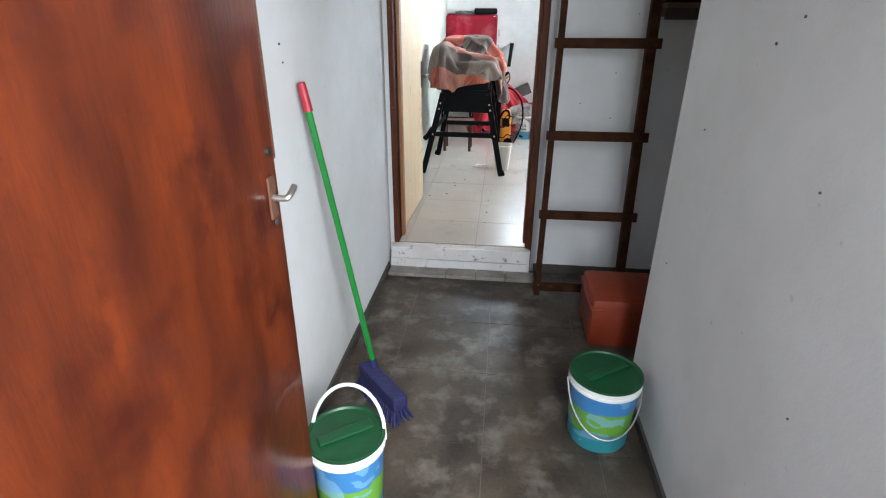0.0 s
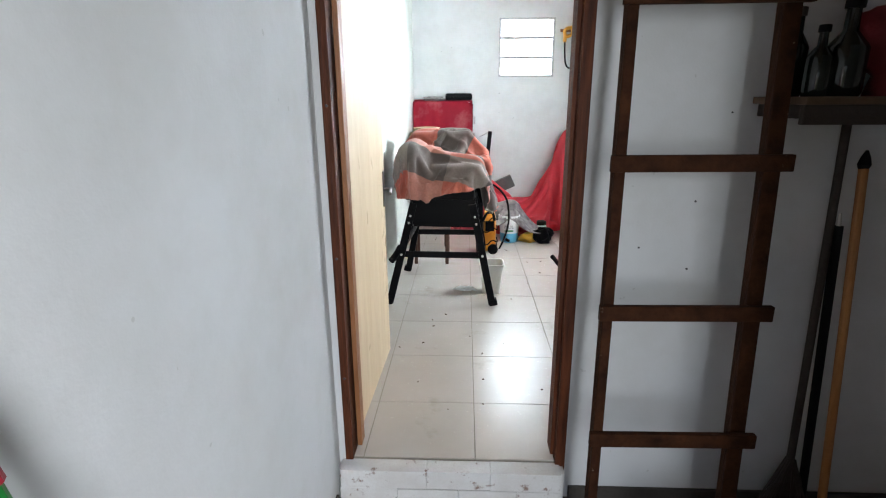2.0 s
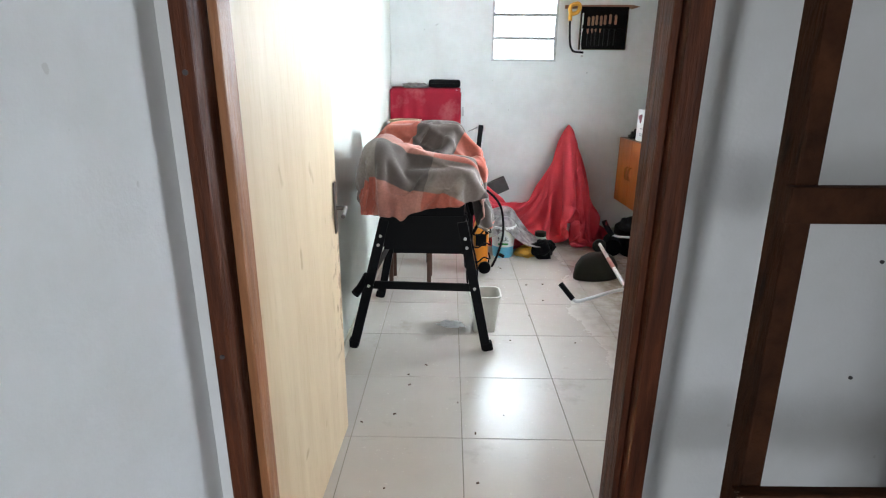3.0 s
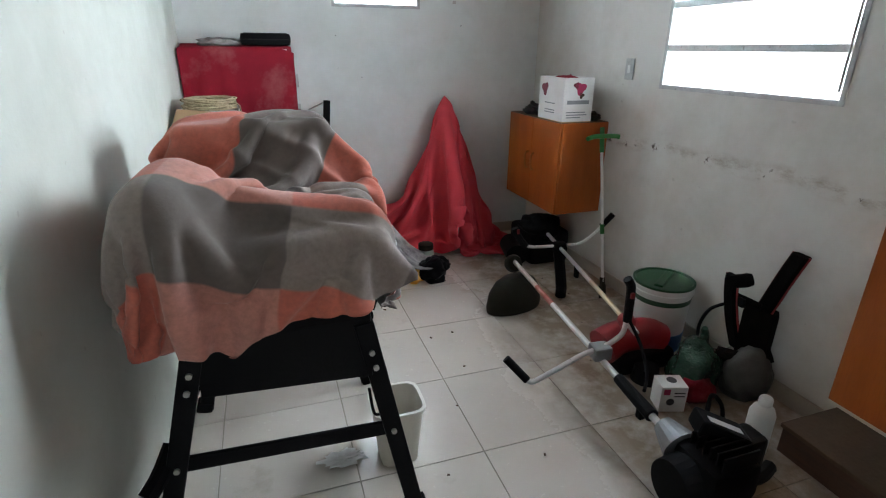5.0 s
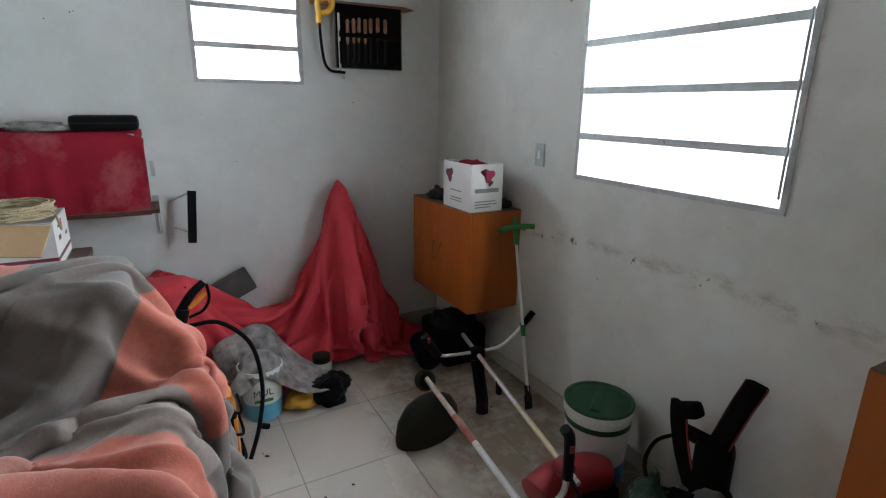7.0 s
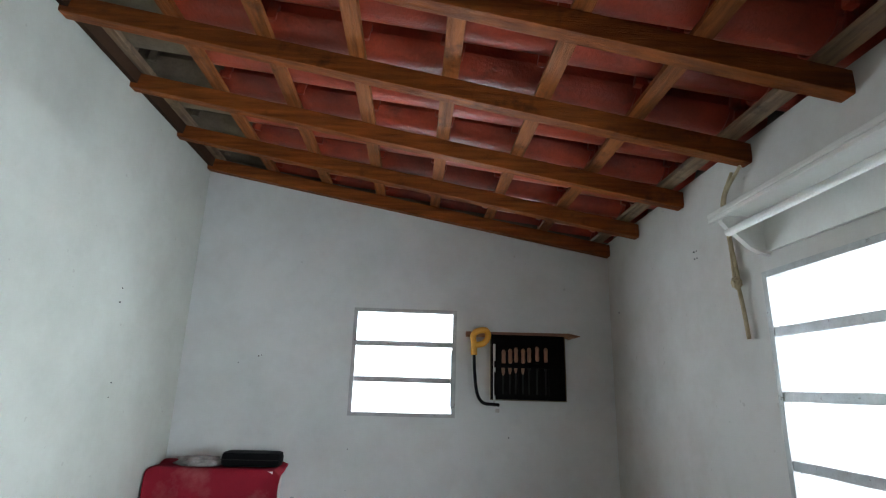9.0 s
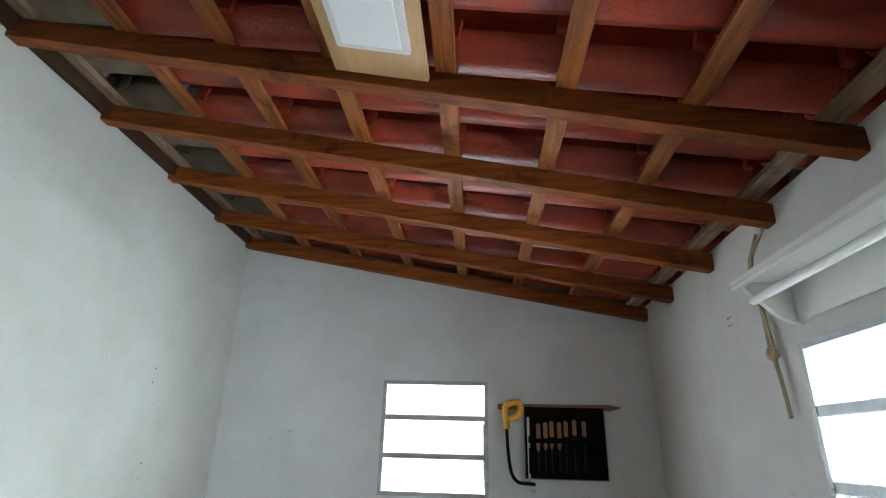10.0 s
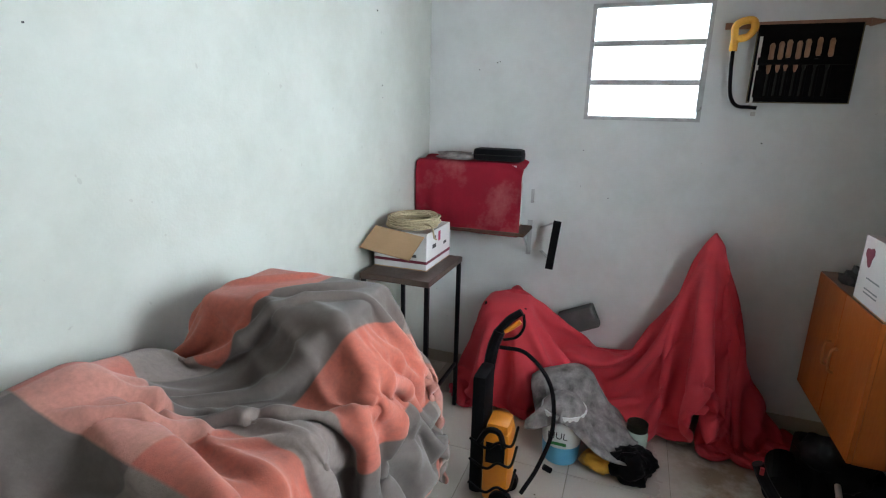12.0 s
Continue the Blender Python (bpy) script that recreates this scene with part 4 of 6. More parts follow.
# shelf in the recess and what stands on it
shelf = thing("wall_shelf", (1.9, 4.85, 1.6), "dark wooden wall shelf with a worn pale edge", "shelf")
part("board", B((1.44, 4.70, 1.60), (2.395, 4.985, 1.622), 0.003), M_CABTOP, shelf)
part("front_rail", B((1.44, 4.705, 1.545), (2.395, 4.725, 1.60), 0.003), M_DARKWOOD, shelf)
part("bracket", B((1.46, 4.73, 1.56), (1.485, 4.985, 1.60), 0.003), M_DARKWOOD, shelf)
part("bracket", B((2.2, 4.73, 1.56), (2.225, 4.985, 1.60), 0.003), M_DARKWOOD, shelf)


def bottle(name, at, r, h, m, label, cap=None, neck=0.35):
    ob = thing(name, at, label, "bottle")
    prof = [(r * 0.9, 0), (r, 0.01), (r, h * (0.92 - neck)), (r * 0.85, h * (0.97 - neck)), (r * 0.36, h * (1.06 - neck * 0.9)), (r * 0.33, h * 0.93), (r * 0.4, h * 0.935), (r * 0.4, h)]
    part("body", L(prof, at, 24), m, ob, smooth=40)
    if cap:
        part("cap", L([(r * 0.44, h * 0.93), (r * 0.46, h * 0.94), (r * 0.46, h * 1.03), (r * 0.3, h * 1.04)], at, 20), cap, ob)
    return ob


bottle("glass_bottle", (1.515, 4.80, 1.622), 0.035, 0.19, M_GLASSD, "small dark glass bottle on wooden shelf", M_BLACKP)
bottle("glass_jug", (1.60, 4.82, 1.622), 0.055, 0.26, M_GLASSD, "dark glass jug on wooden shelf", M_BLACKP, 0.4)
bottle("glass_bottle", (1.50, 4.90, 1.622), 0.035, 0.25, M_GLASSD, "tall dark bottle on wooden shelf", M_DARKMETAL)
bm = flatten(lump(bmesh.new(), (1.86, 4.84, 1.74), (0.22, 0.12, 0.16), 3, 0.5, 3), 1.622)
solo("red_bag", bm, M_SHELFRED, (1.86, 4.84, 1.622), "crumpled dark red cloth bag on wooden shelf", "bag", smooth=180)
bm = flatten(lump(bmesh.new(), (1.99, 4.78, 1.665), (0.11, 0.06, 0.05), 5, 0.4, 3), 1.622)
solo("dark_rag", bm, M_POUCH, (1.99, 4.78, 1.622), "crumpled black rag on wooden shelf", "rag", smooth=180)
solo("blue_cup", L([(0.03, 0), (0.034, 0.01), (0.038, 0.08), (0.03, 0.085)], (2.06, 4.76, 1.72), 20), M_BLUECAP, (2.06, 4.76, 1.72), "small blue plastic cup on a dark box", "cup", smooth=40)
solo("dark_case", B((2.02, 4.72, 1.622), (2.3, 4.95, 1.72), 0.01), M_BLACKP, (2.1, 4.84, 1.622), "black tool case on wooden shelf", "case")

rk = thing("garden_broom", (1.74, 4.9, 0), "dark long-handled broom standing in the recess", "broom")
part("stick", R((1.735, 4.88, 0.28), (1.745, 4.965, 1.545), 0.014), M_DARKWOOD, rk)
bm = bmesh.new()
for i in range(40):
    a = -0.5 + i / 39
    rod(bm, (1.735 + 0.02 * a, 4.88 + 0.01 * math.sin(i * 2.1), 0.30), (1.735 + 0.26 * a, 4.86 + 0.03 * math.sin(i * 1.7), 0.001), 0.006, 0.004, 5)
part("bristles", bm, M_DARKWOOD, rk)
t2 = thing("metal_bar", (1.79, 4.93, 0), "black steel bar leaning in the recess", "bar")
part("shaft", R((1.80, 4.86, 0), (1.788, 4.965, 1.19), 0.015), M_BLACKP, t2)
part("tip", R((1.788, 4.965, 1.19), (1.787, 4.967, 1.235), 0.008, 0.004), M_BRASS, t2)
t3 = thing("hoe", (1.84, 4.93, 0), "hoe with orange wooden shaft and black tip, leaning on wall", "hoe")
part("shaft", R((1.86, 4.83, 0), (1.822, 4.955, 1.39), 0.015), M_HANDLEWOOD, t3)
part("tip", L([(0.015, 0), (0.02, 0.015), (0.014, 0.04), (0.004, 0.062)], (1.822, 4.956, 1.388), 14), M_BLACKP, t3)
t4 = thing("pry_bar", (2.15, 4.93, 0), "heavy dark flat bar leaning across the corner", "bar")
part("shaft", BM((2.36, 4.72, 0.0), (1.965, 4.955, 1.35), 0.045, 0.02, (0, 1, 0)), M_BLACKP, t4)

# ---- store room: stand with the covered machine ----
st = thing("machine_stand", (0.32, 7.07, F), "black steel splayed-leg machine stand on tile floor", "stand")
feet = ((-0.058, 6.70, 0.135, 6.675), (0.692, 6.685, 0.54, 6.64), (0.0, 7.45, 0.15, 7.36), (0.67, 7.44, 0.545, 7.36))
for fx, fy, tx, ty in feet:
    leg = part("leg", BM((fx, fy, F + 0.01), (tx, ty, 0.93), 0.052, 0.04, (0, 1, 0), 0.004), M_BLACK, st)
    part("foot", BM((fx - 0.012 if fx < 0.3 else fx + 0.012, fy, F), (fx, fy, F + 0.045), 0.062, 0.055, (0, 1, 0), 0.008), M_BLACKP, leg, "black rubber foot")


def at_leg(k, z):
    fx, fy, tx, ty = feet[k]
    t = (z - F) / (0.93 - F)
    return Vector((fx + (tx - fx) * t, fy + (ty - fy) * t, z))


for a, b, z in ((0, 1, 0.555), (2, 3, 0.535), (0, 2, 0.6), (1, 3, 0.6)):
    part("brace", BM(at_leg(a, z), at_leg(b, z), 0.045, 0.012, (0, 1, 0) if a + 1 == b else (1, 0, 0), 0.002), M_BLACK, st)
for k in range(2):
    for z in (0.555, 0.79, 0.84):
        p = at_leg(k, z)
        part("bolt", R(p - Vector((0, 0.028, 0)), p - Vector((0, 0.02, 0)), 0.008, seg=8), M_BRASS, st)
part("apron", BM((0.13, 6.668, 0.868), (0.56, 6.634, 0.868), 0.205, 0.014, (0, 1, 0), 0.004), M_BLACK, st)
part("apron", B((0.13, 7.36, 0.73), (0.565, 7.375, 0.97), 0.004), M_BLACK, st)
part("apron", B((0.12, 6.69, 0.77), (0.135, 7.358, 0.97), 0.004), M_BLACK, st)
part("apron", B((0.55, 6.66, 0.77), (0.565, 7.358, 0.97), 0.004), M_BLACK, st)
part("side_lever", T([(0.03, 6.72, 0.60), (0.0, 6.67, 0.55), (-0.03, 6.63, 0.52)], 0.024, 8, 4), M_BLACKP, st)
part("cable", T([(0.60, 6.80, 0.78), (0.635, 6.80, 0.62), (0.63, 6.80, 0.52), (0.59, 6.80, 0.50), (0.575, 6.80, 0.60)], 0.005, 8, 6), M_BLACKP, st)

mc = thing("bench_machine", (0.32, 7.05, 0.97), "dark bench machine hidden under a blanket on its stand", "machine")
part("table", B((0.09, 6.56, 0.97), (0.55, 7.36, 1.04), 0.01), M_BLACKP, mc)
part("front_body", B((0.12, 6.58, 1.04), (0.53, 6.88, 1.11), 0.02), M_BLACKP, mc)
part("side_arm", R((0.50, 7.22, 1.20), (0.63, 7.28, 0.82), 0.02), M_BLACKP, mc)
part("rear_body", B((0.16, 7.13, 1.04), (0.47, 7.31, 1.33), 0.03), M_BLACKP, mc)


def path_at(line, s):
    """The point s metres along a line of points, running on past its end."""
    for p, q in zip(line, line[1:]):
        n = (q - p).length
        if s <= n or q is line[-1]:
            return p + (q - p) * (s / n)
        s -= n


BL_V = [Vector(p) for p in ((0, 6.515, 1.0), (0, 6.52, 1.26), (0, 6.94, 1.24), (0, 7.07, 1.43), (0, 7.40, 1.43), (0, 7.46, 0.6))]


def blanket_lie(u, v):
    """Laid over front table and rear hood, hanging longer on the window side towards the back."""
    q = Vector((u * 2.4 + 0.9 * v, v * 5.2 - 2.2 * u, 0.3))
    ridge = (1 - min(1.0, abs(noise.noise(q)) * 3.0)) ** 2
    fine = (1 - min(1.0, abs(noise.noise(q * 1.9 + Vector((3, 1, 0)))) * 3.0)) ** 2
    p = path_at(BL_V, v * 0.90)
    s = (u - 0.20) * 0.88 + 0.24 * v - 0.10
    x, drop = 0.07 + 0.93 * s, 0.0
    if s < 0:
        x, drop = 0.07 + 0.12 * s, -0.95 * s
    elif s > 0.58:
        x, drop = 0.61 + 0.17 * (s - 0.58), 0.95 * (s - 0.58)
    w = (0.07 * ridge + 0.05 * fine) * (1 - 0.65 * min(1.0, max(0.0, (v - 0.72) * 5)))
    hang = min(1.0, drop * 6)
    side = 0.010 * math.sin(19 * v + 3 * u) + 0.005 * math.sin(41 * v + 5 * u)
    front = 0.02 * math.sin(19 * u) * max(0.0, 1 - v * 4)
    return x + (0.35 * w + side) * hang * (1 if s > 0 else -0.4), p.y - 0.4 * w * (1 - hang) - front, p.z - drop + w * (1 - hang)


# pulled folds, each from (u, v) to (u, v): across the front, slanting down the hood, down the window side, down the front
BL_FOLDS = [((0.30, 0.63), (0.98, 0.53), 0.016, 0.032), ((0.32, 0.55), (0.92, 0.40), 0.014, 0.023), ((0.36, 0.47), (0.86, 0.33), 0.012, 0.015),
            ((0.42, 0.72), (0.98, 0.66), 0.016, 0.023), ((0.16, 1.02), (0.55, 0.82), 0.012, 0.017), ((0.24, 1.10), (0.74, 0.85), 0.012, 0.019),
            ((0.36, 1.12), (0.86, 0.94), 0.011, 0.014), ((0.58, 1.10), (1.15, 0.96), 0.016, 0.021), ((0.60, 1.22), (1.15, 1.14), 0.014, 0.017),
            ((0.60, 0.92), (1.12, 0.80), 0.015, 0.019), ((0.62, 0.76), (1.06, 0.62), 0.014, 0.017), ((0.33, 0.34), (0.35, 0.0), 0.012, 0.019),
            ((0.56, 0.26), (0.50, 0.0), 0.015, 0.011), ((0.80, 0.30), (0.84, 0.0), 0.015, 0.015)]


def blanket_crease(u, v):
    """Height of the folds over the cloth: thin ridges with a soft foot, fading at their ends, and a slight slackness."""
    n = noise.noise(Vector((u * 5, v * 5, 2.7)))
    h = 0.004 + 0.004 * noise.noise(Vector((u * 3, v * 3, 0.4)))
    for (ua, va), (ub, vb), w, top in BL_FOLDS:
        du, dv = ub - ua, vb - va
        length = math.hypot(du, dv)
        along_it = ((u - ua) * du + (v - va) * dv) / length
        off = ((u - ua) * dv - (v - va) * du) / length + 0.02 * n
        ends = min(1.0, max(0.0, along_it / 0.12 + 0.2)) * min(1.0, max(0.0, (length - along_it) / 0.15 + 0.2))
        h += top * ends * (0.75 * math.exp(-abs(off / w) ** 1.3) + 0.25 * math.exp(-(off / (2.6 * w)) ** 2))
    return h


def blanket_hem(p):
    """Height of the hem: one low corner in front, rising towards both sides; a long corner hangs on the window side."""
    if p[1] > 7.02 or (p[1] > 6.66 and p[0] < 0.3):
        return -1.0
    if p[1] > 6.66:
        return 1.06 - (p[1] - 6.66) * 1.0
    x = p[0]
    return 1.0 + 0.06 * (x - 0.28) / 0.3 + 0.25 * max(0.0, 0.2 - x) - 0.035 * math.exp(-((x - 0.235) / 0.025) ** 2)


BL_SOLIDS = (round_box((0.085, 6.54, 0.9), (0.60, 6.97, 1.20), 0.035), round_box((0.10, 7.07, 0.9), (0.535, 7.37, 1.38), 0.02), capsule((0.50, 7.22, 1.33), (0.67, 7.28, 0.78), 0.03),
             round_box((0.04, 6.95, 0.9), (0.60, 7.40, 1.09), 0.03), capsule((0.125, 6.575, 1.265), (0.15, 6.69, 1.285), 0.078), capsule((0.15, 6.66, 1.28), (0.06, 6.92, 1.20), 0.075),
             capsule((0.16, 6.68, 1.27), (0.56, 6.64, 1.20), 0.05, 0.03),
             round_box((0.1, 6.62, 0.17), (0.58, 7.40, 0.97), 0.03))
bm = drape(104, 128, 1.20, 1.62, blanket_lie, BL_SOLIDS, steps=38, its=12, seed=3, grip=0.98, bend=0.018,
           crease=blanket_crease, hem=blanket_hem, tucked=lambda u, v: (1.2 - u) + 0.85 * v < 0.34 or u + 0.8 * v < 0.16)
cloth("blanket", bm, M_BLANKET, None, (0.35, 7.0, 1.2), "salmon and grey plaid blanket draped over the machine", "blanket", 0.006)

# white bin by the stand
bn = thing("waste_bin", (0.698, 6.964, F), "small cream square plastic bin half full of scraps", "bin")
bm = bmesh.new()
rings = []
for s, z in ((0.068, F), (0.088, F + 0.225), (0.096, F + 0.228), (0.096, F + 0.24), (0.085, F + 0.24), (0.064, F + 0.012)):
    ring = []
    for k in range(28):
        a = 2 * math.pi * k / 28
        c, q = math.cos(a), math.sin(a)
        e = (abs(c) ** 5 + abs(q) ** 5) ** -0.2
        ring.append(bm.verts.new((0.698 + s * e * c, 6.964 + s * e * q, z)))
    rings.append(ring)
for a, b in zip(rings, rings[1:]):
    for k in range(28):
        bm.faces.new((a[k], a[(k + 1) % 28], b[(k + 1) % 28], b[k]))
bm.faces.new(rings[0])
bm.faces.new(rings[-1])
part("shell", bm, M_BINW, bn, smooth=40)
for i in range(9):
    a = i * 2.4
    bm = lump(bmesh.new(), (0.698 + 0.04 * math.cos(a), 6.964 + 0.04 * math.sin(a), F + 0.10 + 0.01 * (i % 3)), (0.03, 0.022, 0.018), i, 0.5, 3, 2)
    part("scrap", bm, (M_PAILW, M_YELLOW, M_RAG)[i % 3], bn)
bm = lump(bmesh.new(), (0.50, 6.98, F + 0.012), (0.07, 0.03, 0.014), 8, 0.9, 6, 3)
solo("plastic_wrap", flatten(bm, F), M_PAILW, (0.5, 6.98, F), "crumpled clear plastic wrapper on tile floor", "wrapper")

# small stool behind the stand
so = thing("stool", (0.2, 8.0, F), "small brown wooden stool behind the stand", "stool")
part("seat", B((0.02, 7.62, F + 0.30), (0.36, 7.92, F + 0.325), 0.004), M_PLAT, so)
for x in (0.05, 0.33):
    for y in (7.65, 7.89):
        part("leg", BM((x, y, F), (x, y, F + 0.30), 0.03, 0.03), M_PLAT, so)

# ---- far left corner: metal table, carton with rope, red-covered box on brackets ----
tb = thing("side_table", (0.15, 8.5, F), "dark brown topped table on thin black steel legs", "table")
TZ = 1.095
part("tabletop", B((-0.06, 8.21, TZ - 0.03), (0.31, 8.71, TZ), 0.004), M_TABLE, tb)
for x in (-0.045, 0.295):
    for y in (8.225, 8.695):
        part("leg", BM((x, y, F), (x, y, TZ - 0.03), 0.022, 0.022), M_BLACK, tb)
part("rail", BM((-0.03, 8.225, 0.45), (0.28, 8.225, 0.45), 0.018, 0.018), M_BLACK, tb)
part("rail", BM((0.295, 8.24, 0.45), (0.295, 8.68, 0.45), 0.018, 0.018), M_BLACK, tb)


def carton(name, lo, hi, label, open_top=True, side_bands=()):
    ob = thing(name, ((lo[0] + hi[0]) / 2, (lo[1] + hi[1]) / 2, lo[2]), label, "box")
    t = 0.005
    (x0, y0, z0), (x1, y1, z1) = lo, hi
    part("base", B((x0, y0, z0), (x1, y1, z0 + t)), M_CARD, ob)
    part("side", B((x0, y0, z0 + t), (x1, y0 + t, z1), 0.0015), M_CARDW, ob)
    part("side", B((x0, y1 - t, z0 + t), (x1, y1, z1), 0.0015), M_CARDW, ob)
    part("side", B((x0, y0 + t, z0 + t), (x0 + t, y1 - t, z1), 0.0015), M_CARDW, ob)
    part("side", B((x1 - t, y0 + t, z0 + t), (x1, y1 - t, z1), 0.0015), M_CARDW, ob)
    return ob


cx0, cx1, cy0, cy1, cz1 = -0.055, 0.235, 8.36, 8.70, TZ + 0.19
cb = carton("carton", (cx0, cy0, TZ), (cx1, cy1, cz1), "white printed carton with open brown flap on side table")
part("flap", BM((cx0 + 0.145, cy0 - 0.004, cz1 + 0.004), (cx0 + 0.12, cy0 - 0.13, cz1 - 0.085), 0.29, 0.005, (0, -0.6, 1), 0.001), M_CARD, cb, "brown folded-down flap")
part("stripe", B((cx0, cy0 - 0.001, TZ + 0.035), (cx1, cy0 - 0.0002, TZ + 0.05)), M_INKWINE, cb)
part("stripe", B((cx1 + 0.0002, cy0, TZ + 0.035), (cx1 + 0.001, cy1, TZ + 0.05)), M_INKWINE, cb)
for y, z, w, h in ((8.44, 0.10, 0.05, 0.02), (8.52, 0.125, 0.03, 0.05), (8.60, 0.09, 0.04, 0.015), (8.45, 0.15, 0.035, 0.012)):
    part("print_mark", B((cx1 + 0.0002, y, TZ + z), (cx1 + 0.001, y + w, TZ + z + h)), M_INK if h < 0.04 else M_INKRED, cb)
for x in (-0.02, 0.1, 0.15):
    part("print_mark", B((x, cy0 - 0.001, TZ + 0.065), (x + 0.03, cy0 - 0.0002, TZ + 0.08)), M_INK, cb)
rp = thing("rope_coil", (0.09, 8.53, cz1), "coil of straw-coloured rope heaped on the carton", "rope")
rng = random.Random(7)
for k in range(4):
    pts = []
    n = 60
    for i in range(n):
        a = i * 0.62 + k
        r = 0.115 + 0.02 * math.sin(i * 0.9 + k) + rng.uniform(-0.008, 0.008)
        pts.append((0.09 + r * math.cos(a), 8.53 + 1.15 * r * math.sin(a), cz1 - 0.005 + 0.012 * k + 0.012 * abs(math.sin(i * 0.37 + k)) + 0.01))
    part("strand", T(pts, 0.0045, 6, 3), M_ROPE, rp)
part("loose_end", T([(0.18, 8.45, cz1 + 0.03), (0.235, 8.42, cz1 + 0.03), (0.245, 8.44, cz1 - 0.03), (0.242, 8.48, cz1 - 0.05)], 0.0045, 6, 6), M_ROPE, rp)

sh = thing("bracket_shelf", (0.25, 9.05, 1.2), "small wooden shelf on grey steel brackets", "shelf")
part("board", B((-0.08, 8.93, 1.185), (0.60, YF, 1.205), 0.003), M_PLAT, sh)
for x in (0.05, 0.585):
    part("bracket", BM((x, YF - 0.004, 1.02), (x, YF - 0.004, 1.24), 0.03, 0.006, (0, 1, 0), 0.001), M_STEEL, sh)
    part("bracket_arm", BM((x, 8.95, 1.182), (x, YF, 1.182), 0.03, 0.005, (0, 0, 1), 0.001), M_STEEL, sh)
    part("bracket_strut", R((x, 9.0, 1.178), (x, YF - 0.01, 1.04), 0.006), M_STEEL, sh)
rb = carton("covered_carton", (-0.07, 8.96, 1.206), (0.53, YF - 0.02, 1.585), "white carton on bracket shelf, half covered in crimson cloth")
bm = drape(40, 40, 0.66, 0.62, lambda u, v: (-0.075 + u * 0.93, 8.93 + v * 0.4, 1.60 + 0.003 * math.sin(40 * u)) if v > 0.36 else (-0.075 + u * 0.93, 8.945, 1.60 - (0.36 - v)),
           (round_box((-0.08, 8.955, 1.1), (0.535, 9.19, 1.592), 0.008),), steps=60, its=6, seed=5)
cloth("crimson_cover", bm, M_CRIM, None, (0.25, 8.95, 1.6), "dusty crimson velvet cloth hung over a carton", "cloth", 0.005)
part("print_mark", B((0.5302, 8.99, 1.26), (0.531, 9.1, 1.30)), M_INK, rb)
cs = thing("black_case", (0.42, 9.0, 1.6), "long black padded case lying on the covered carton", "case")
part("shell", B((0.27, 8.95, 1.603), (0.56, 9.06, 1.675), 0.025), M_BLACKP, cs, smooth=40)
part("zip", B((0.275, 8.948, 1.636), (0.555, 9.062, 1.640), 0.001), M_DARKP, cs)
bm = flatten(lump(bmesh.new(), (0.15, 9.02, 1.615), (0.12, 0.06, 0.03), 9, 0.5, 4, 3), 1.600)
solo("plastic_bag", bm, M_RAG, (0.15, 9.02, 1.60), "dusty folded grey plastic bag on the covered carton", "bag", smooth=180)
br = thing("wall_bracket", (0.755, 9.1, 1.13), "dark steel bracket on white wall, arms mostly standing for its shadow", "bracket")
part("plate", BM((0.765, 9.085, 1.268), (0.738, 9.062, 0.978), 0.045, 0.012, (0, 1, 0), 0.002), M_BLACK, br)
# the upper arm follows a short strut; both mostly trace the bracket's shadow
part("arm", BM((0.755, 9.095, 1.258), (0.655, YF - 0.001, 1.20), 0.022, 0.008, (0, 0, 1), 0.001), M_STEEL, br)
part("arm", BM((0.735, 9.085, 1.035), (0.665, YF - 0.001, 1.05), 0.018, 0.008, (0, 0, 1), 0.001), M_STEEL, br)

# ---- red cloth over something tall ----
hid = thing("exercise_machine", (1.1, 9.0, F), "dark machine with an upright post hidden under red cloth", "machine")
part("post", R((1.60, 9.07, F), (1.60, 9.06, 1.17), 0.025), M_BLACKP, hid)
part("bar", R((0.55, 9.0, F + 0.2), (1.6, 9.07, F + 0.16), 0.04), M_BLACKP, hid)
part("rear_block", B((0.42, 8.78, F), (0.68, 9.0, 0.82), 0.03), M_BLACKP, hid)
LINE = [Vector(p) for p in ((0.36, 0, 0.20), (0.40, 0, 0.84), (0.70, 0, 0.86), (1.08, 0, 0.66), (1.40, 0, 0.78), (1.60, 0, 1.30), (1.72, 0, 0.75), (2.08, 0, 0.2))]
ARC = [0.0]
for a, b in zip(LINE, LINE[1:]):
    ARC.append(ARC[-1] + (b - a).length)


def along(u):
    for k in range(len(LINE) - 1):
        if u <= ARC[k + 1] or k == len(LINE) - 2:
            return LINE[k].lerp(LINE[k + 1], (u - ARC[k]) / (ARC[k + 1] - ARC[k]))


def red_lie(u, v):
    p = along(u / 1.12)
    fall = max(0.0, v - 0.12)
    w = 0.035 * math.sin(15 * u + 4 * v) + 0.022 * math.sin(33 * u - 6 * v)
    return p.x, 9.13 - min(v, 0.12) - fall * 0.36 - w * min(1, 3 * v), max(F + 0.008, p.z - fall * 0.86)


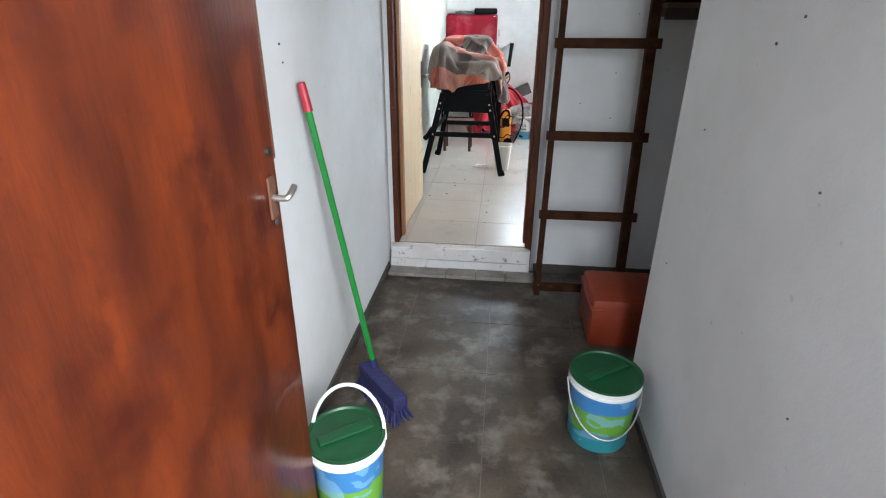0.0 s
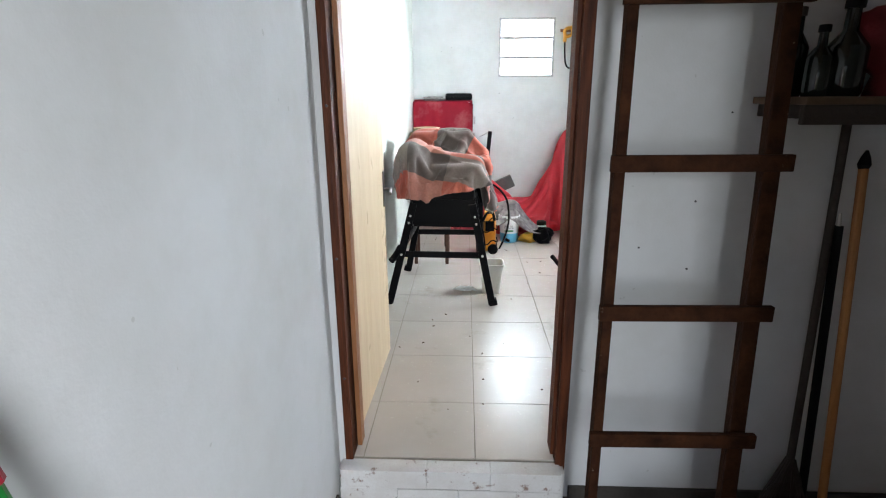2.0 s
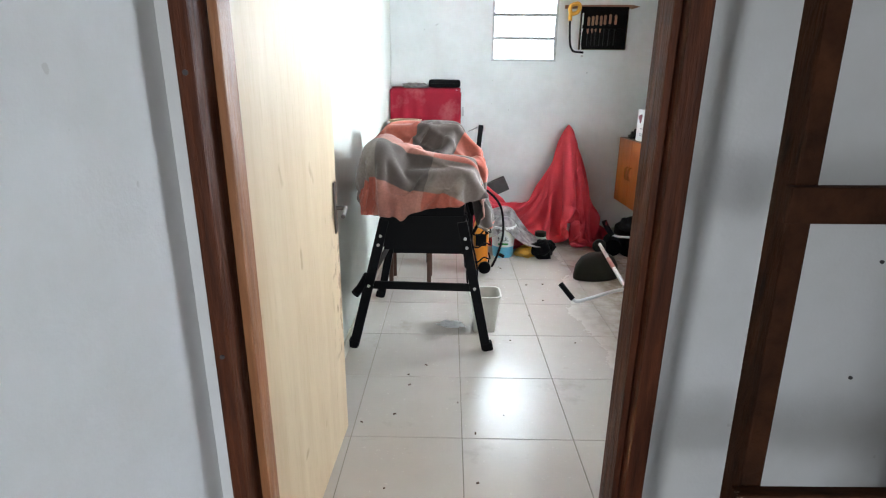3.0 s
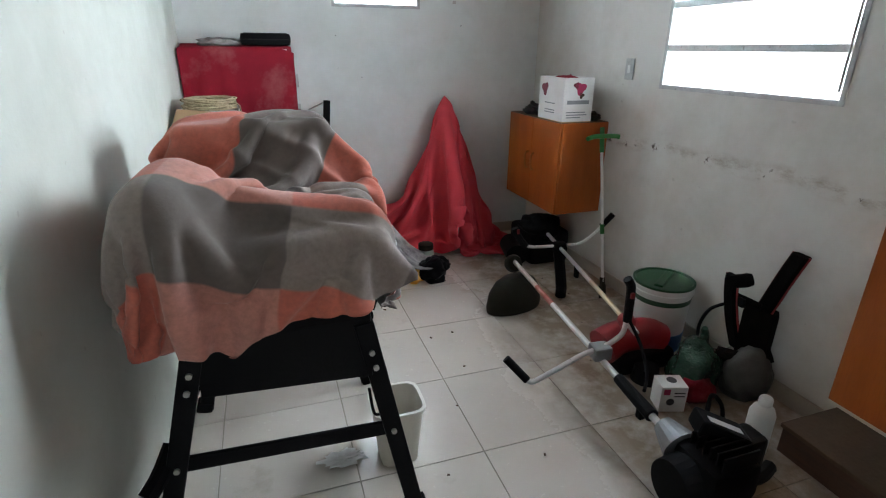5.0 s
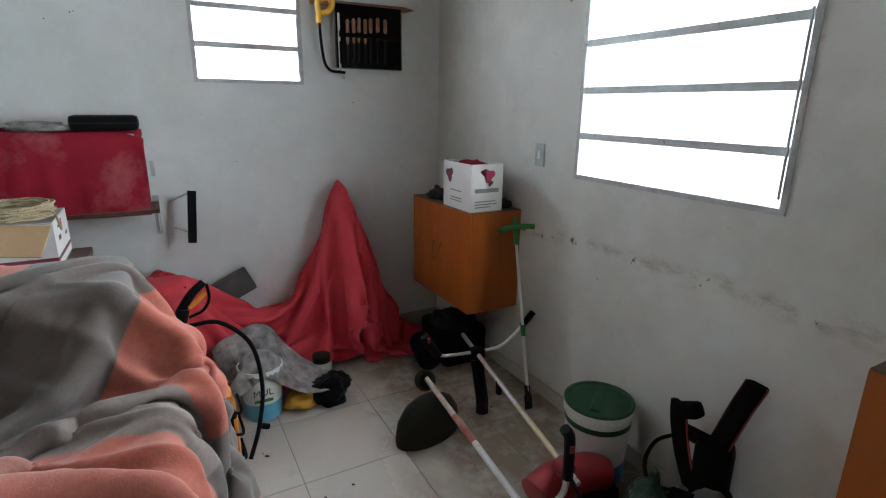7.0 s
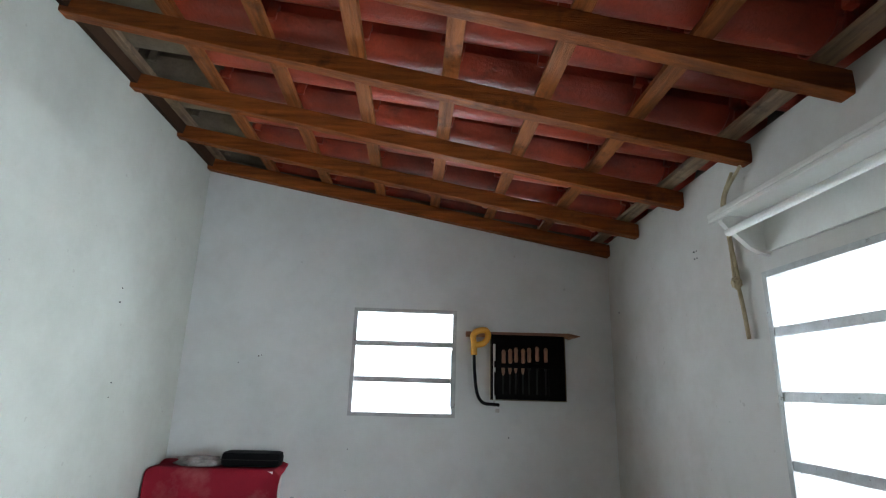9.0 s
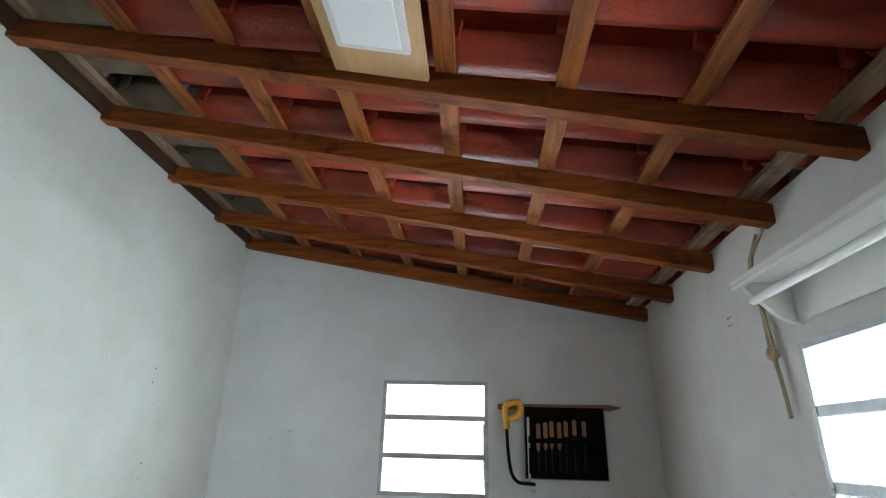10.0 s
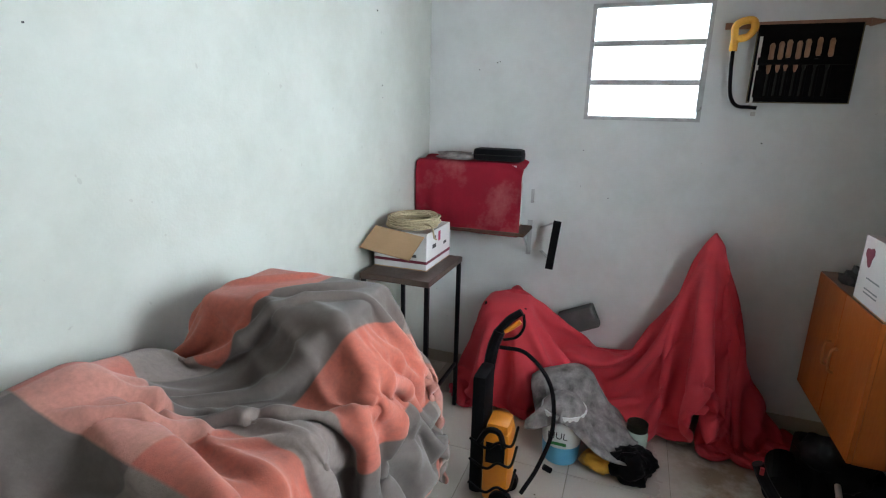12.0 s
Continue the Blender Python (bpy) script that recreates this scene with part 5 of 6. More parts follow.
RW, RH, RN, RK = ARC[-1] * 1.12, 1.05, 128, 54
ip = round(ARC[5] / ARC[-1] * (RN - 1))
ih = round((ARC[1] + 0.15) / ARC[-1] * (RN - 1))
bm = drape(RN, RK, RW, RH, red_lie,
           (capsule((1.58, 9.02, 0.2), (1.60, 9.07, 1.23), 0.24, 0.05), capsule((1.42, 8.99, 0.2), (1.59, 9.07, 1.1), 0.17, 0.05), capsule((1.80, 8.99, 0.2), (1.61, 9.07, 1.1), 0.16, 0.05), round_box((0.40, 8.76, 0.1), (0.70, 9.02, 0.83), 0.05),
            capsule((0.6, 9.0, 0.50), (1.6, 9.07, 0.40), 0.07), capsule((1.6, 9.0, 0.2), (1.3, 8.86, 0.2), 0.12)),
           pins=[(ip, 1), (ip, 2), (ip + 1, 2), (ip - 1, 2), (ih, 3), (0, 0), (RN - 1, 0)], steps=60, its=12, seed=9, grip=0.9, bend=0.012)
cloth("red_cloth", bm, M_REDCLOTH, None, (1.1, 8.95, F), "plain red cotton cloth draped over a tall object", "cloth", 0.004)
solo("foam_block", B((-0.11, -0.04, -0.07), (0.11, 0.04, 0.07), 0.012, Matrix.Translation((0.935, 9.11, 0.672)) @ Matrix.Rotation(radians(-25), 4, 'Y')), M_CUSH, (0.945, 9.11, 0.63), "grey foam cushion wedged behind the red cloth", "cushion")

# ---- pressure washer, tub, towel, bag, jar ----
pw = thing("pressure_washer", (0.72, 8.2, F), "orange and black upright pressure washer on tile floor", "pressure washer")
bm = B((0.665, 7.970, F + 0.02), (0.79, 8.120, 0.55), 0.04)
part("body", bm, M_ORANGE, pw, smooth=40)
part("top_cover", B((0.675, 7.980, 0.515), (0.78, 8.110, 0.585), 0.03), M_ORANGE, pw, smooth=40)
part("black_back", B((0.60, 8.000, F + 0.02), (0.665, 8.160, 0.78), 0.025), M_BLACKP, pw, smooth=40)
part("grille", B((0.685, 7.965, 0.40), (0.77, 7.972, 0.50), 0.003), M_BLACKP, pw)
part("carry_handle", T([(0.66, 7.940, 0.51), (0.70, 7.925, 0.585), (0.75, 7.925, 0.585), (0.77, 7.940, 0.51)], 0.013, 8, 5), M_BLACKP, pw)
for z in (0.3, 0.42, 0.52):
    part("cable_wrap", T([(0.62, 7.940, z), (0.70, 7.925, z - 0.02), (0.75, 7.925, z + 0.02), (0.80, 7.950, z), (0.80, 8.080, z + 0.01)], 0.006, 8, 5), M_BLACKP, pw)
for y in (7.970, 8.110):
    part("wheel", R((0.76, y - 0.015, F + 0.05), (0.76, y + 0.015, F + 0.05), 0.05, seg=24), M_BLACKP, pw)
gun = part("spray_gun", T([(0.60, 8.26, 0.62), (0.615, 8.28, 0.78), (0.64, 8.30, 0.87)], 0.028, 10, 6), M_BLACKP, pw)
part("gun_barrel", T([(0.63, 8.30, 0.86), (0.68, 8.315, 0.93), (0.735, 8.325, 0.975)], 0.022, 10, 5, 0.017), M_BLACKP, gun)
part("trigger", T([(0.665, 8.30, 0.875), (0.70, 8.305, 0.90), (0.735, 8.315, 0.93)], 0.012, 8, 5), M_ORANGE, gun, "orange trigger")
part("guard", T([(0.745, 8.325, 0.965), (0.75, 8.32, 0.90), (0.72, 8.31, 0.85), (0.66, 8.30, 0.83)], 0.007, 8, 5), M_BLACKP, gun)
part("hose", T([(0.65, 8.28, 0.80), (0.78, 8.28, 0.79), (0.90, 8.27, 0.66), (0.93, 8.25, 0.45), (0.89, 8.16, 0.30), (0.83, 8.08, F + 0.02)], 0.010, 10, 8), M_BLACKP, pw, "black hose")
part("hose_end", R((0.905, 8.23, 0.25), (0.94, 8.24, 0.23), 0.014), M_BLACKP, pw)

mt = thing("paint_tub", (0.955, 8.46, F), "white paint tub with pale blue base and lettering", "tub")
part("body", L([(0.095, 0.10), (0.108, 0.26), (0.112, 0.262), (0.112, 0.285), (0.10, 0.285)], (0.955, 8.46, F), 36), M_PAILW, mt, smooth=40)
part("blue_band", L([(0.085, 0), (0.0885, 0.006), (0.096, 0.10), (0.05, 0.10)], (0.955, 8.46, F), 36), M_BLUEW, mt, smooth=40)
words("MUL", 0.05, Matrix.Translation((0.945, 8.3535, F + 0.16)) @ Matrix.Rotation(radians(86), 4, 'X'), M_INK, mt)
part("label_bar", B((0.90, 8.353, F + 0.125), (0.99, 8.356, F + 0.14)), M_GREEN, mt)
bm = drape(56, 52, 0.66, 0.58, lambda u, v: (0.76 + u * 0.86, 8.33 + v * 0.8 + 0.05 * u, 0.60 - 0.22 * max(0, u - 0.2) + 0.03 * math.sin(30 * u + 9 * v) + 0.022 * math.sin(36 * v - 12 * u)),
           (capsule((0.955, 8.46, 0.2), (0.955, 8.46, 0.42), 0.11), capsule((0.86, 8.66, 0.42), (0.98, 8.7, 0.45), 0.12), capsule((1.12, 8.55, 0.28), (1.22, 8.6, 0.22), 0.1)), steps=60, its=8, seed=12, bend=0.012)
cloth("grey_towel", bm, M_RAG, None, (0.95, 8.5, 0.47), "faded grey patterned towel thrown over a tub", "towel", 0.005)
yb = thing("tool_bag", (1.25, 8.42, F), "black and yellow crumpled bag on tile floor", "bag")
part("black_half", flatten(lump(bmesh.new(), (1.30, 8.41, F + 0.075), (0.105, 0.085, 0.085), 11, 0.45, 3.4), F), M_BLACKP, yb, smooth=180)
part("yellow_half", flatten(lump(bmesh.new(), (1.17, 8.43, F + 0.045), (0.10, 0.075, 0.055), 13, 0.4, 3), F), M_YELLOW, yb, "yellow rubber part", smooth=180)
part("strap", T([(1.22, 8.37, F + 0.10), (1.26, 8.36, F + 0.155), (1.33, 8.37, F + 0.15), (1.37, 8.38, F + 0.09)], 0.011, 8, 6), M_BLACKP, yb)
jr = thing("glass_jar", (1.315, 8.63, F), "greenish glass jar with pale lid on tile floor", "jar")
part("body", L([(0.05, 0), (0.056, 0.01), (0.056, 0.12), (0.045, 0.14)], (1.315, 8.63, F), 24), M_JAR, jr, smooth=40)
part("lid", L([(0.052, 0.138), (0.052, 0.175), (0.04, 0.18)], (1.315, 8.63, F), 24), M_GUARD, jr, smooth=40)

# ---- wall cabinets ----
def cabinet(lo, hi, label, doors, handle_y, rail=False):
    (x0, y0, z0), (x1, y1, z1) = lo, hi
    ob = thing("wall_cabinet", ((x0 + x1) / 2, (y0 + y1) / 2, z0), label, "cabinet", "wall cabinets")
    part("body", B((x0 + 0.018, y0, z0), (x1, y1, z1), 0.003), M_CAB, ob)
    part("top_dust", B((x0 + 0.002, y0 + 0.003, z1 + 0.0002), (x1 - 0.003, y1 - 0.003, z1 + 0.003)), M_CABTOP, ob, "dusty brown top")
    for a, b in zip(doors, doors[1:]):
        d = part("door", B((x0, a + 0.0015, z0 + 0.002), (x0 + 0.017, b - 0.0015, z1 - 0.002), 0.002), M_CAB, ob)
        hy = handle_y(a, b)
        part("handle", T([(x0, hy, (z0 + z1) / 2 - 0.055), (x0 - 0.02, hy, (z0 + z1) / 2 - 0.04), (x0 - 0.022, hy, (z0 + z1) / 2 + 0.04), (x0, hy, (z0 + z1) / 2 + 0.055)], 0.006, 8, 5), M_STOP if not rail else M_BRASS, d)
    return ob


cabinet((2.03, 8.20, 0.615), (XR - 0.001, 8.89, 1.185), "orange laminate wall cabinet with two doors", (8.20, 8.545, 8.89), lambda a, b: b - 0.04 if a < 8.3 else a + 0.04)
c2 = cabinet((2.125, 5.74, 0.46), (XR - 0.001, 6.44, 1.115), "orange laminate cabinet with pale handles and dusty top", (5.74, 6.09, 6.44), lambda a, b: a + 0.05 if a > 6 else b - 0.05, True)
bm = bmesh.new()
arch = [bm.verts.new((XR - 0.012, 5.8 + 0.62 * k / 20, 1.12 + 0.085 * math.sin(math.pi * k / 20) ** 0.7)) for k in range(21)]
bm.faces.new(arch)
r = bmesh.ops.extrude_face_region(bm, geom=bm.faces[:])
bmesh.ops.translate(bm, vec=(0.010, 0, 0), verts=[v for v in r["geom"] if isinstance(v, bmesh.types.BMVert)])
part("back_crest", bm, M_CABTOP, c2, "brown curved back board")
pf = thing("wooden_box_step", (2.23, 6.1, F), "low dark brown wooden box along the wall", "box")
part("front", B((2.08, 5.4, F), (2.1, 6.525, F + 0.105), 0.003), M_PLAT, pf)
part("end", B((2.1, 6.505, F), (XR - 0.002, 6.525, F + 0.105), 0.003), M_PLAT, pf)
part("top", B((2.072, 5.4, F + 0.107), (XR - 0.002, 6.532, F + 0.125), 0.004), M_CABTOP, pf, "dusty brown top board")

# carton on the cabinet, printed with plain shapes
mb = carton("carton", (2.035, 8.205, 1.189), (2.235, 8.50, 1.445), "open white printed carton on the wall cabinet")


def blot(face, u, z, r, mtl):
    """A printed blob on the carton's near or room-side face."""
    bm = bmesh.new()
    vs = []
    for k in range(18):
        a = 2 * math.pi * k / 18
        q = r * (1 + 0.25 * math.sin(3 * a + u * 50))
        p = (u + q * math.cos(a), 8.2042, z + q * math.sin(a)) if face == 'near' else (2.0342, u + q * math.cos(a), z + q * math.sin(a))
        vs.append(bm.verts.new(p))
    bm.faces.new(vs)
    part("print_mark", bm, mtl, mb)


blot('near', 2.145, 1.385, 0.034, M_INKRED)
blot('near', 2.115, 1.402, 0.018, M_INKWINE)
blot('near', 2.155, 1.345, 0.016, M_PLAT)
blot('side', 8.43, 1.375, 0.036, M_INKWINE)
for z, a, b, hh in ((1.295, 2.06, 2.21, 0.022), (1.245, 2.06, 2.19, 0.006), (1.23, 2.06, 2.20, 0.006), (1.215, 2.06, 2.16, 0.006)):
    part("print_line", B((a, 8.2038, z), (b, 8.2046, z + hh)), M_GREYP, mb)
for z in (1.29, 1.25, 1.235):
    part("print_line", B((2.0338, 8.30, z), (2.0346, 8.42, z + 0.006)), M_GREYP, mb)
part("rag", flatten(lump(bmesh.new(), (2.135, 8.35, 1.405), (0.08, 0.12, 0.045), 4, 0.5, 4, 3), 1.2), M_CRIM, mb, "dark red stuff inside")
bm = flatten(lump(bmesh.new(), (2.10, 8.66, 1.215), (0.05, 0.10, 0.045), 6, 0.7, 4, 3), 1.189)
solo("tool_clutter", bm, M_DARKP, (2.1, 8.66, 1.189), "small dark clutter on the cabinet top", "clutter", smooth=60)
bm = flatten(lump(bmesh.new(), (2.30, 8.28, 1.21), (0.045, 0.05, 0.03), 2, 0.5, 4, 3), 1.189)
solo("green_rag", bm, M_GUARD, (2.3, 8.28, 1.189), "small olive rag on the cabinet top", "rag", smooth=60)

# dark motor pile under the cabinet
md = thing("dark_engine", (2.15, 8.6, F), "dark motor and straps heaped under the cabinet", "engine")
part("block", B((2.02, 8.42, F), (2.32, 8.78, F + 0.24), 0.04), M_BLACKP, md, smooth=40)
part("cover", lump(bmesh.new(), (2.14, 8.52, F + 0.25), (0.14, 0.14, 0.09), 15, 0.4, 3), M_BLACKP, md, smooth=180)
part("side_can", R((1.93, 8.46, F + 0.08), (1.99, 8.70, F + 0.08), 0.075, seg=20), M_BLACKP, md)

# ---- brush cutters ----
bc = thing("brush_cutter", (1.6, 7.1, F), "brush cutter with bright tube, black engine and olive guard", "brush cutter", "brush cutters")
e0, cl, hd = Vector((1.56, 6.56, 0.36)), Vector((1.592, 7.013, 0.408)), Vector((1.674, 8.03, 0.424))
part("tube", R(e0, e0.lerp(hd, 0.62), 0.0135), M_ALU, bc)
part("tube_worn", R(e0.lerp(hd, 0.62), e0.lerp(hd, 0.75), 0.0145), M_RUST, bc, "tube with red-brown sleeve")
part("tube_end", R(e0.lerp(hd, 0.75), hd, 0.013), M_WORN, bc)
part("gear_head", L([(0.03, 0), (0.05, 0.015), (0.055, 0.04), (0.045, 0.065), (0.02, 0.07)], (1.674, 8.045, 0.39), 20, Matrix.Rotation(radians(70), 4, 'X')), M_GUARD, bc, smooth=40)
GM = Matrix.Translation((1.635, 7.90, F + 0.002)) @ Matrix.Rotation(radians(12), 4, 'Z') @ Matrix.Diagonal((1.35, 0.7, 1.0, 1.0))
part("guard", L([(0.135, 0.0), (0.138, 0.03), (0.128, 0.11), (0.10, 0.17), (0.06, 0.20), (0.02, 0.205)], (0, 0, 0), 28, GM), M_GUARD, bc, "olive plastic guard", smooth=50)
part("clamp", B((-0.04, -0.035, -0.028), (0.04, 0.035, 0.032), 0.01, Matrix.Translation(cl) @ Matrix.Rotation(radians(-5), 4, 'Z')), M_GREYP, bc)
part("handlebar", T([(1.592, 7.013, 0.425), (1.50, 7.005, 0.415), (1.36, 6.99, 0.375), (1.265, 6.98, 0.352), (1.235, 6.985, 0.365)], 0.011, 10, 6), M_ALU, bc)
part("grip", R((1.238, 6.983, 0.362), (1.166, 7.038, 0.444), 0.0165), M_BLACKP, bc, "black rubber grip")
part("handlebar", T([(1.592, 7.013, 0.425), (1.64, 7.015, 0.44), (1.69, 7.01, 0.48), (1.70, 7.006, 0.55)], 0.011, 10, 6), M_ALU, bc)
gr = part("throttle_grip", T([(1.702, 7.006, 0.54), (1.70, 7.006, 0.63), (1.695, 7.006, 0.70), (1.675, 7.01, 0.735)], 0.019, 10, 5), M_BLACKP, bc)
part("thumb_switch", B((1.683, 6.98, 0.655), (1.70, 6.99, 0.68), 0.003), M_RED, gr, "red switch")
part("throttle_cable", T([(1.70, 6.99, 0.55), (1.715, 6.93, 0.48), (1.70, 6.86, 0.42), (1.66, 6.80, 0.40), (1.60, 6.74, 0.40)], 0.007, 8, 6), M_BLACKP, bc)
part("anti_vibration_sleeve", R(e0.lerp(hd, 0.06), e0.lerp(hd, 0.21), 0.026, 0.022), M_BLACKP, bc)
part("hook", B((1.565, 6.70, 0.30), (1.59, 6.73, 0.37), 0.006), M_BLACKP, bc)
bm = box(bmesh.new(), (1.52, 6.31, 0.24), (1.72, 6.50, 0.40), 0.04)
en = part("engine", bm, M_BLACKP, bc, smooth=40)
for k in range(6):
    part("cooling_fin", B((1.56, 6.33 + 0.026 * k, 0.39), (1.70, 6.337 + 0.026 * k, 0.445), 0.002), M_BLACKP, en)
part("starter_cover", R((1.46, 6.42, 0.29), (1.53, 6.42, 0.29), 0.085, 0.095, 24), M_BLACKP, en)
part("fuel_tank", B((1.52, 6.34, F), (1.72, 6.47, F + 0.09), 0.03), M_DARKP, en, smooth=40)
part("fuel_cap", R((1.53, 6.335, F + 0.05), (1.53, 6.30, F + 0.05), 0.028), M_PAILW, en, "white fuel cap")
part("red_bolt_cover", B((1.63, 6.30, 0.21), (1.69, 6.33, 0.26), 0.01), M_RED, en)
part("clutch_cone", R((1.57, 6.50, 0.345), (1.575, 6.60, 0.362), 0.07, 0.035, 20), M_GREYP, en)
part("top_cover", B((-0.08, -0.06, -0.03), (0.08, 0.06, 0.03), 0.012, Matrix.Translation((1.67, 6.46, 0.425)) @ Matrix.Rotation(radians(20), 4, 'Y') @ Matrix.Rotation(radians(-30), 4, 'Z')), M_BLACKP, en)
part("maker_plate", B((-0.055, -0.035, 0.0305), (0.055, 0.0, 0.0325), 0.0005, Matrix.Translation((1.67, 6.46, 0.425)) @ Matrix.Rotation(radians(20), 4, 'Y') @ Matrix.Rotation(radians(-30), 4, 'Z')), M_PAILW, en, "white printed plate")
part("exhaust_box", B((1.75, 6.40, F + 0.06), (1.84, 6.50, F + 0.22), 0.02), M_DARKP, en)
part("stand_foot", T([(1.75, 6.42, F + 0.07), (1.86, 6.42, F + 0.03), (1.95, 6.45, F + 0.025)], 0.025, 8, 5), M_DARKP, en)
part("shoulder_strap", T([(1.72, 6.56, 0.40), (1.80, 6.62, 0.42), (1.86, 6.62, 0.36), (1.84, 6.58, 0.30)], 0.008, 8, 6), M_BLACKP, bc)

b2 = thing("brush_cutter", (1.95, 7.7, F), "brush cutter with yellowed tube and red body", "brush cutter", "brush cutters")
c2p, r2p = Vector((2.011, 8.061, 0.453)), Vector((1.815, 7.14, 0.448))
part("tube", R(c2p.lerp(r2p, -0.25), c2p.lerp(r2p, 0.55), 0.0115), M_ALU, b2)
part("tube_worn", R(c2p.lerp(r2p, 0.55), c2p.lerp(r2p, 0.96), 0.012), M_YTUBE, b2, "yellowed tube")
part("handlebar", T([(1.80, 8.10, 0.47), (1.86, 8.10, 0.455), (2.01, 8.065, 0.46), (2.14, 8.04, 0.47), (2.22, 8.02, 0.53), (2.27, 8.01, 0.585)], 0.0095, 10, 6), M_ALU, b2)
part("grip", R((2.265, 8.01, 0.58), (2.33, 7.998, 0.655), 0.018), M_BLACKP, b2, "black rubber grip")
gl = part("throttle_grip", T([(1.80, 8.10, 0.465), (1.76, 8.12, 0.52), (1.73, 8.13, 0.58)], 0.022, 10, 5), M_BLACKP, b2)
part("thumb_switch", B((1.735, 8.10, 0.55), (1.75, 8.112, 0.58), 0.003), M_RED, gl, "red switch")
part("clamp", B((1.975, 8.03, 0.42), (2.047, 8.09, 0.485), 0.012), M_BLACKP, b2)
part("leg_guard", T([(1.99, 8.03, 0.43), (1.985, 7.99, 0.34), (1.98, 7.95, 0.24), (1.95, 7.90, F + 0.03)], 0.034, 8, 5), M_BLACKP, b2)
part("hook", B((1.935, 7.74, 0.385), (1.955, 7.77, 0.455), 0.006), M_BLACKP, b2)
part("collar", L([(0.03, -0.03), (0.04, 0.0), (0.03, 0.03)], r2p, 16, Matrix.Rotation(radians(90), 4, 'X')), M_RED, b2, smooth=40)
part("red_body", T([(1.74, 7.19, 0.30), (1.84, 7.20, 0.33), (1.98, 7.19, 0.33), (2.06, 7.18, 0.30)], 0.085, 16, 6, 0.07), M_RED, b2, smooth=60)
part("black_base", B((1.80, 7.10, F), (2.10, 7.24, F + 0.10), 0.03), M_BLACKP, b2, smooth=40)
part("tail_tube", R(r2p, (1.81, 7.06, 0.43), 0.014), M_ALU, b2)
part("spool", R((1.90, 7.06, F), (1.90, 7.06, F + 0.07), 0.065, 0.055, 20), M_BLACKP, b2)

# pail with grey label by the wall
p3 = pail((2.17, 7.33), 0.125, 0.142, 0.355, M_PAILW, M_LID, "white paint pail with green lid and teal base by wall", '', z0=F)
part("teal_base", L([(0.1265, 0.0), (0.1285, 0.012), (0.132, 0.10), (0.10, 0.10)], (2.17, 7.33, F), 40), pail_material("teal_print", -1, -0.5, (0.03, 0.2, 0.22)), p3, "teal printed base", smooth=40)
part("green_band", L([(0.1375, 0.262), (0.1395, 0.264), (0.1405, 0.288), (0.12, 0.289)], (2.17, 7.33, F), 40), M_LID, p3)

# green T-handled tool leaning on the cabinet
gt = thing("weeding_tool", (2.24, 7.9, F), "thin white pole tool with green T-handle leaning on cabinet", "garden tool")
g0, g1 = Vector((2.215, 7.845, F)), Vector((2.272, 8.125, 1.115))
part("pole", R(g0.lerp(g1, 0.1), g0.lerp(g1, 0.93), 0.0085), M_PAILW, gt)
part("joint", R(g0.lerp(g1, 0.40), g0.lerp(g1, 0.46), 0.013), M_GREEN, gt)
part("handle_stem", R(g0.lerp(g1, 0.90), g1 + Vector((0, 0.005, 0.05)), 0.014), M_GREEN, gt)
part("crossbar", T([g1 + Vector((-0.11, -0.02, -0.01)), g1 + Vector((-0.05, -0.01, 0.0)), g1 + Vector((0.05, -0.04, 0.004)), g1 + Vector((0.085, -0.06, 0.0))], 0.014, 10, 5), M_GREEN, gt)
part("fork", BM(g0 + Vector((0, 0, 0.001)), g0.lerp(g1, 0.13), 0.03, 0.016, (0, 1, 0)), M_GUARD, gt)
for dx in (-0.02, 0.02):
    part("tine", R(g0 + Vector((dx, 0, 0)), g0.lerp(g1, 0.08) + Vector((dx, 0, 0)), 0.004), M_BLACKP, gt)

# backpack harness on its unit
bp = thing("harness", (2.25, 6.85, F), "black padded harness with red piping on a grey sprayer", "harness")
part("grey_unit", flatten(lump(bmesh.new(), (2.235, 6.84, F + 0.11), (0.11, 0.105, 0.14), 31, 0.2, 2.5), F), M_TANK, bp, smooth=60)
part("back_pad", B((-0.05, -0.07, -0.16), (0.04, 0.06, 0.12), 0.03, Matrix.Translation((2.26, 6.86, 0.47)) @ Matrix.Rotation(radians(25), 4, 'Z')), M_POUCH, bp, smooth=40)


def strap(name, pts, w, t):
    """A padded strap with red piping on both edges."""
    line = curve_points(pts, 5)
    bm = bmesh.new()
    side, out = Vector((0.1, 0.98, 0)).normalized() * (w / 2), Vector((0.98, -0.1, 0.1)).normalized() * (t / 2)
    rings = [[bm.verts.new(p + i * side + j * out) for i, j in ((-1, -0.5), (-0.7, -1), (0.7, -1), (1, -0.5), (1, 0.5), (0.7, 1), (-0.7, 1), (-1, 0.5))] for p in line]
    for a, b in zip(rings, rings[1:]):
        for k in range(8):
            bm.faces.new((a[k], a[(k + 1) % 8], b[(k + 1) % 8], b[k]))
    bm.faces.new(rings[0])
    bm.faces.new(rings[-1])
    s = part(name, bm, M_POUCH, bp)
    for k in (-1, 1):
        d = [p + Vector((0.1, 0.98, 0.0)).normalized() * (k * w / 2) for p in line]
        part("piping", T(d, 0.005, 6, 0), M_RED, s, "red piping")


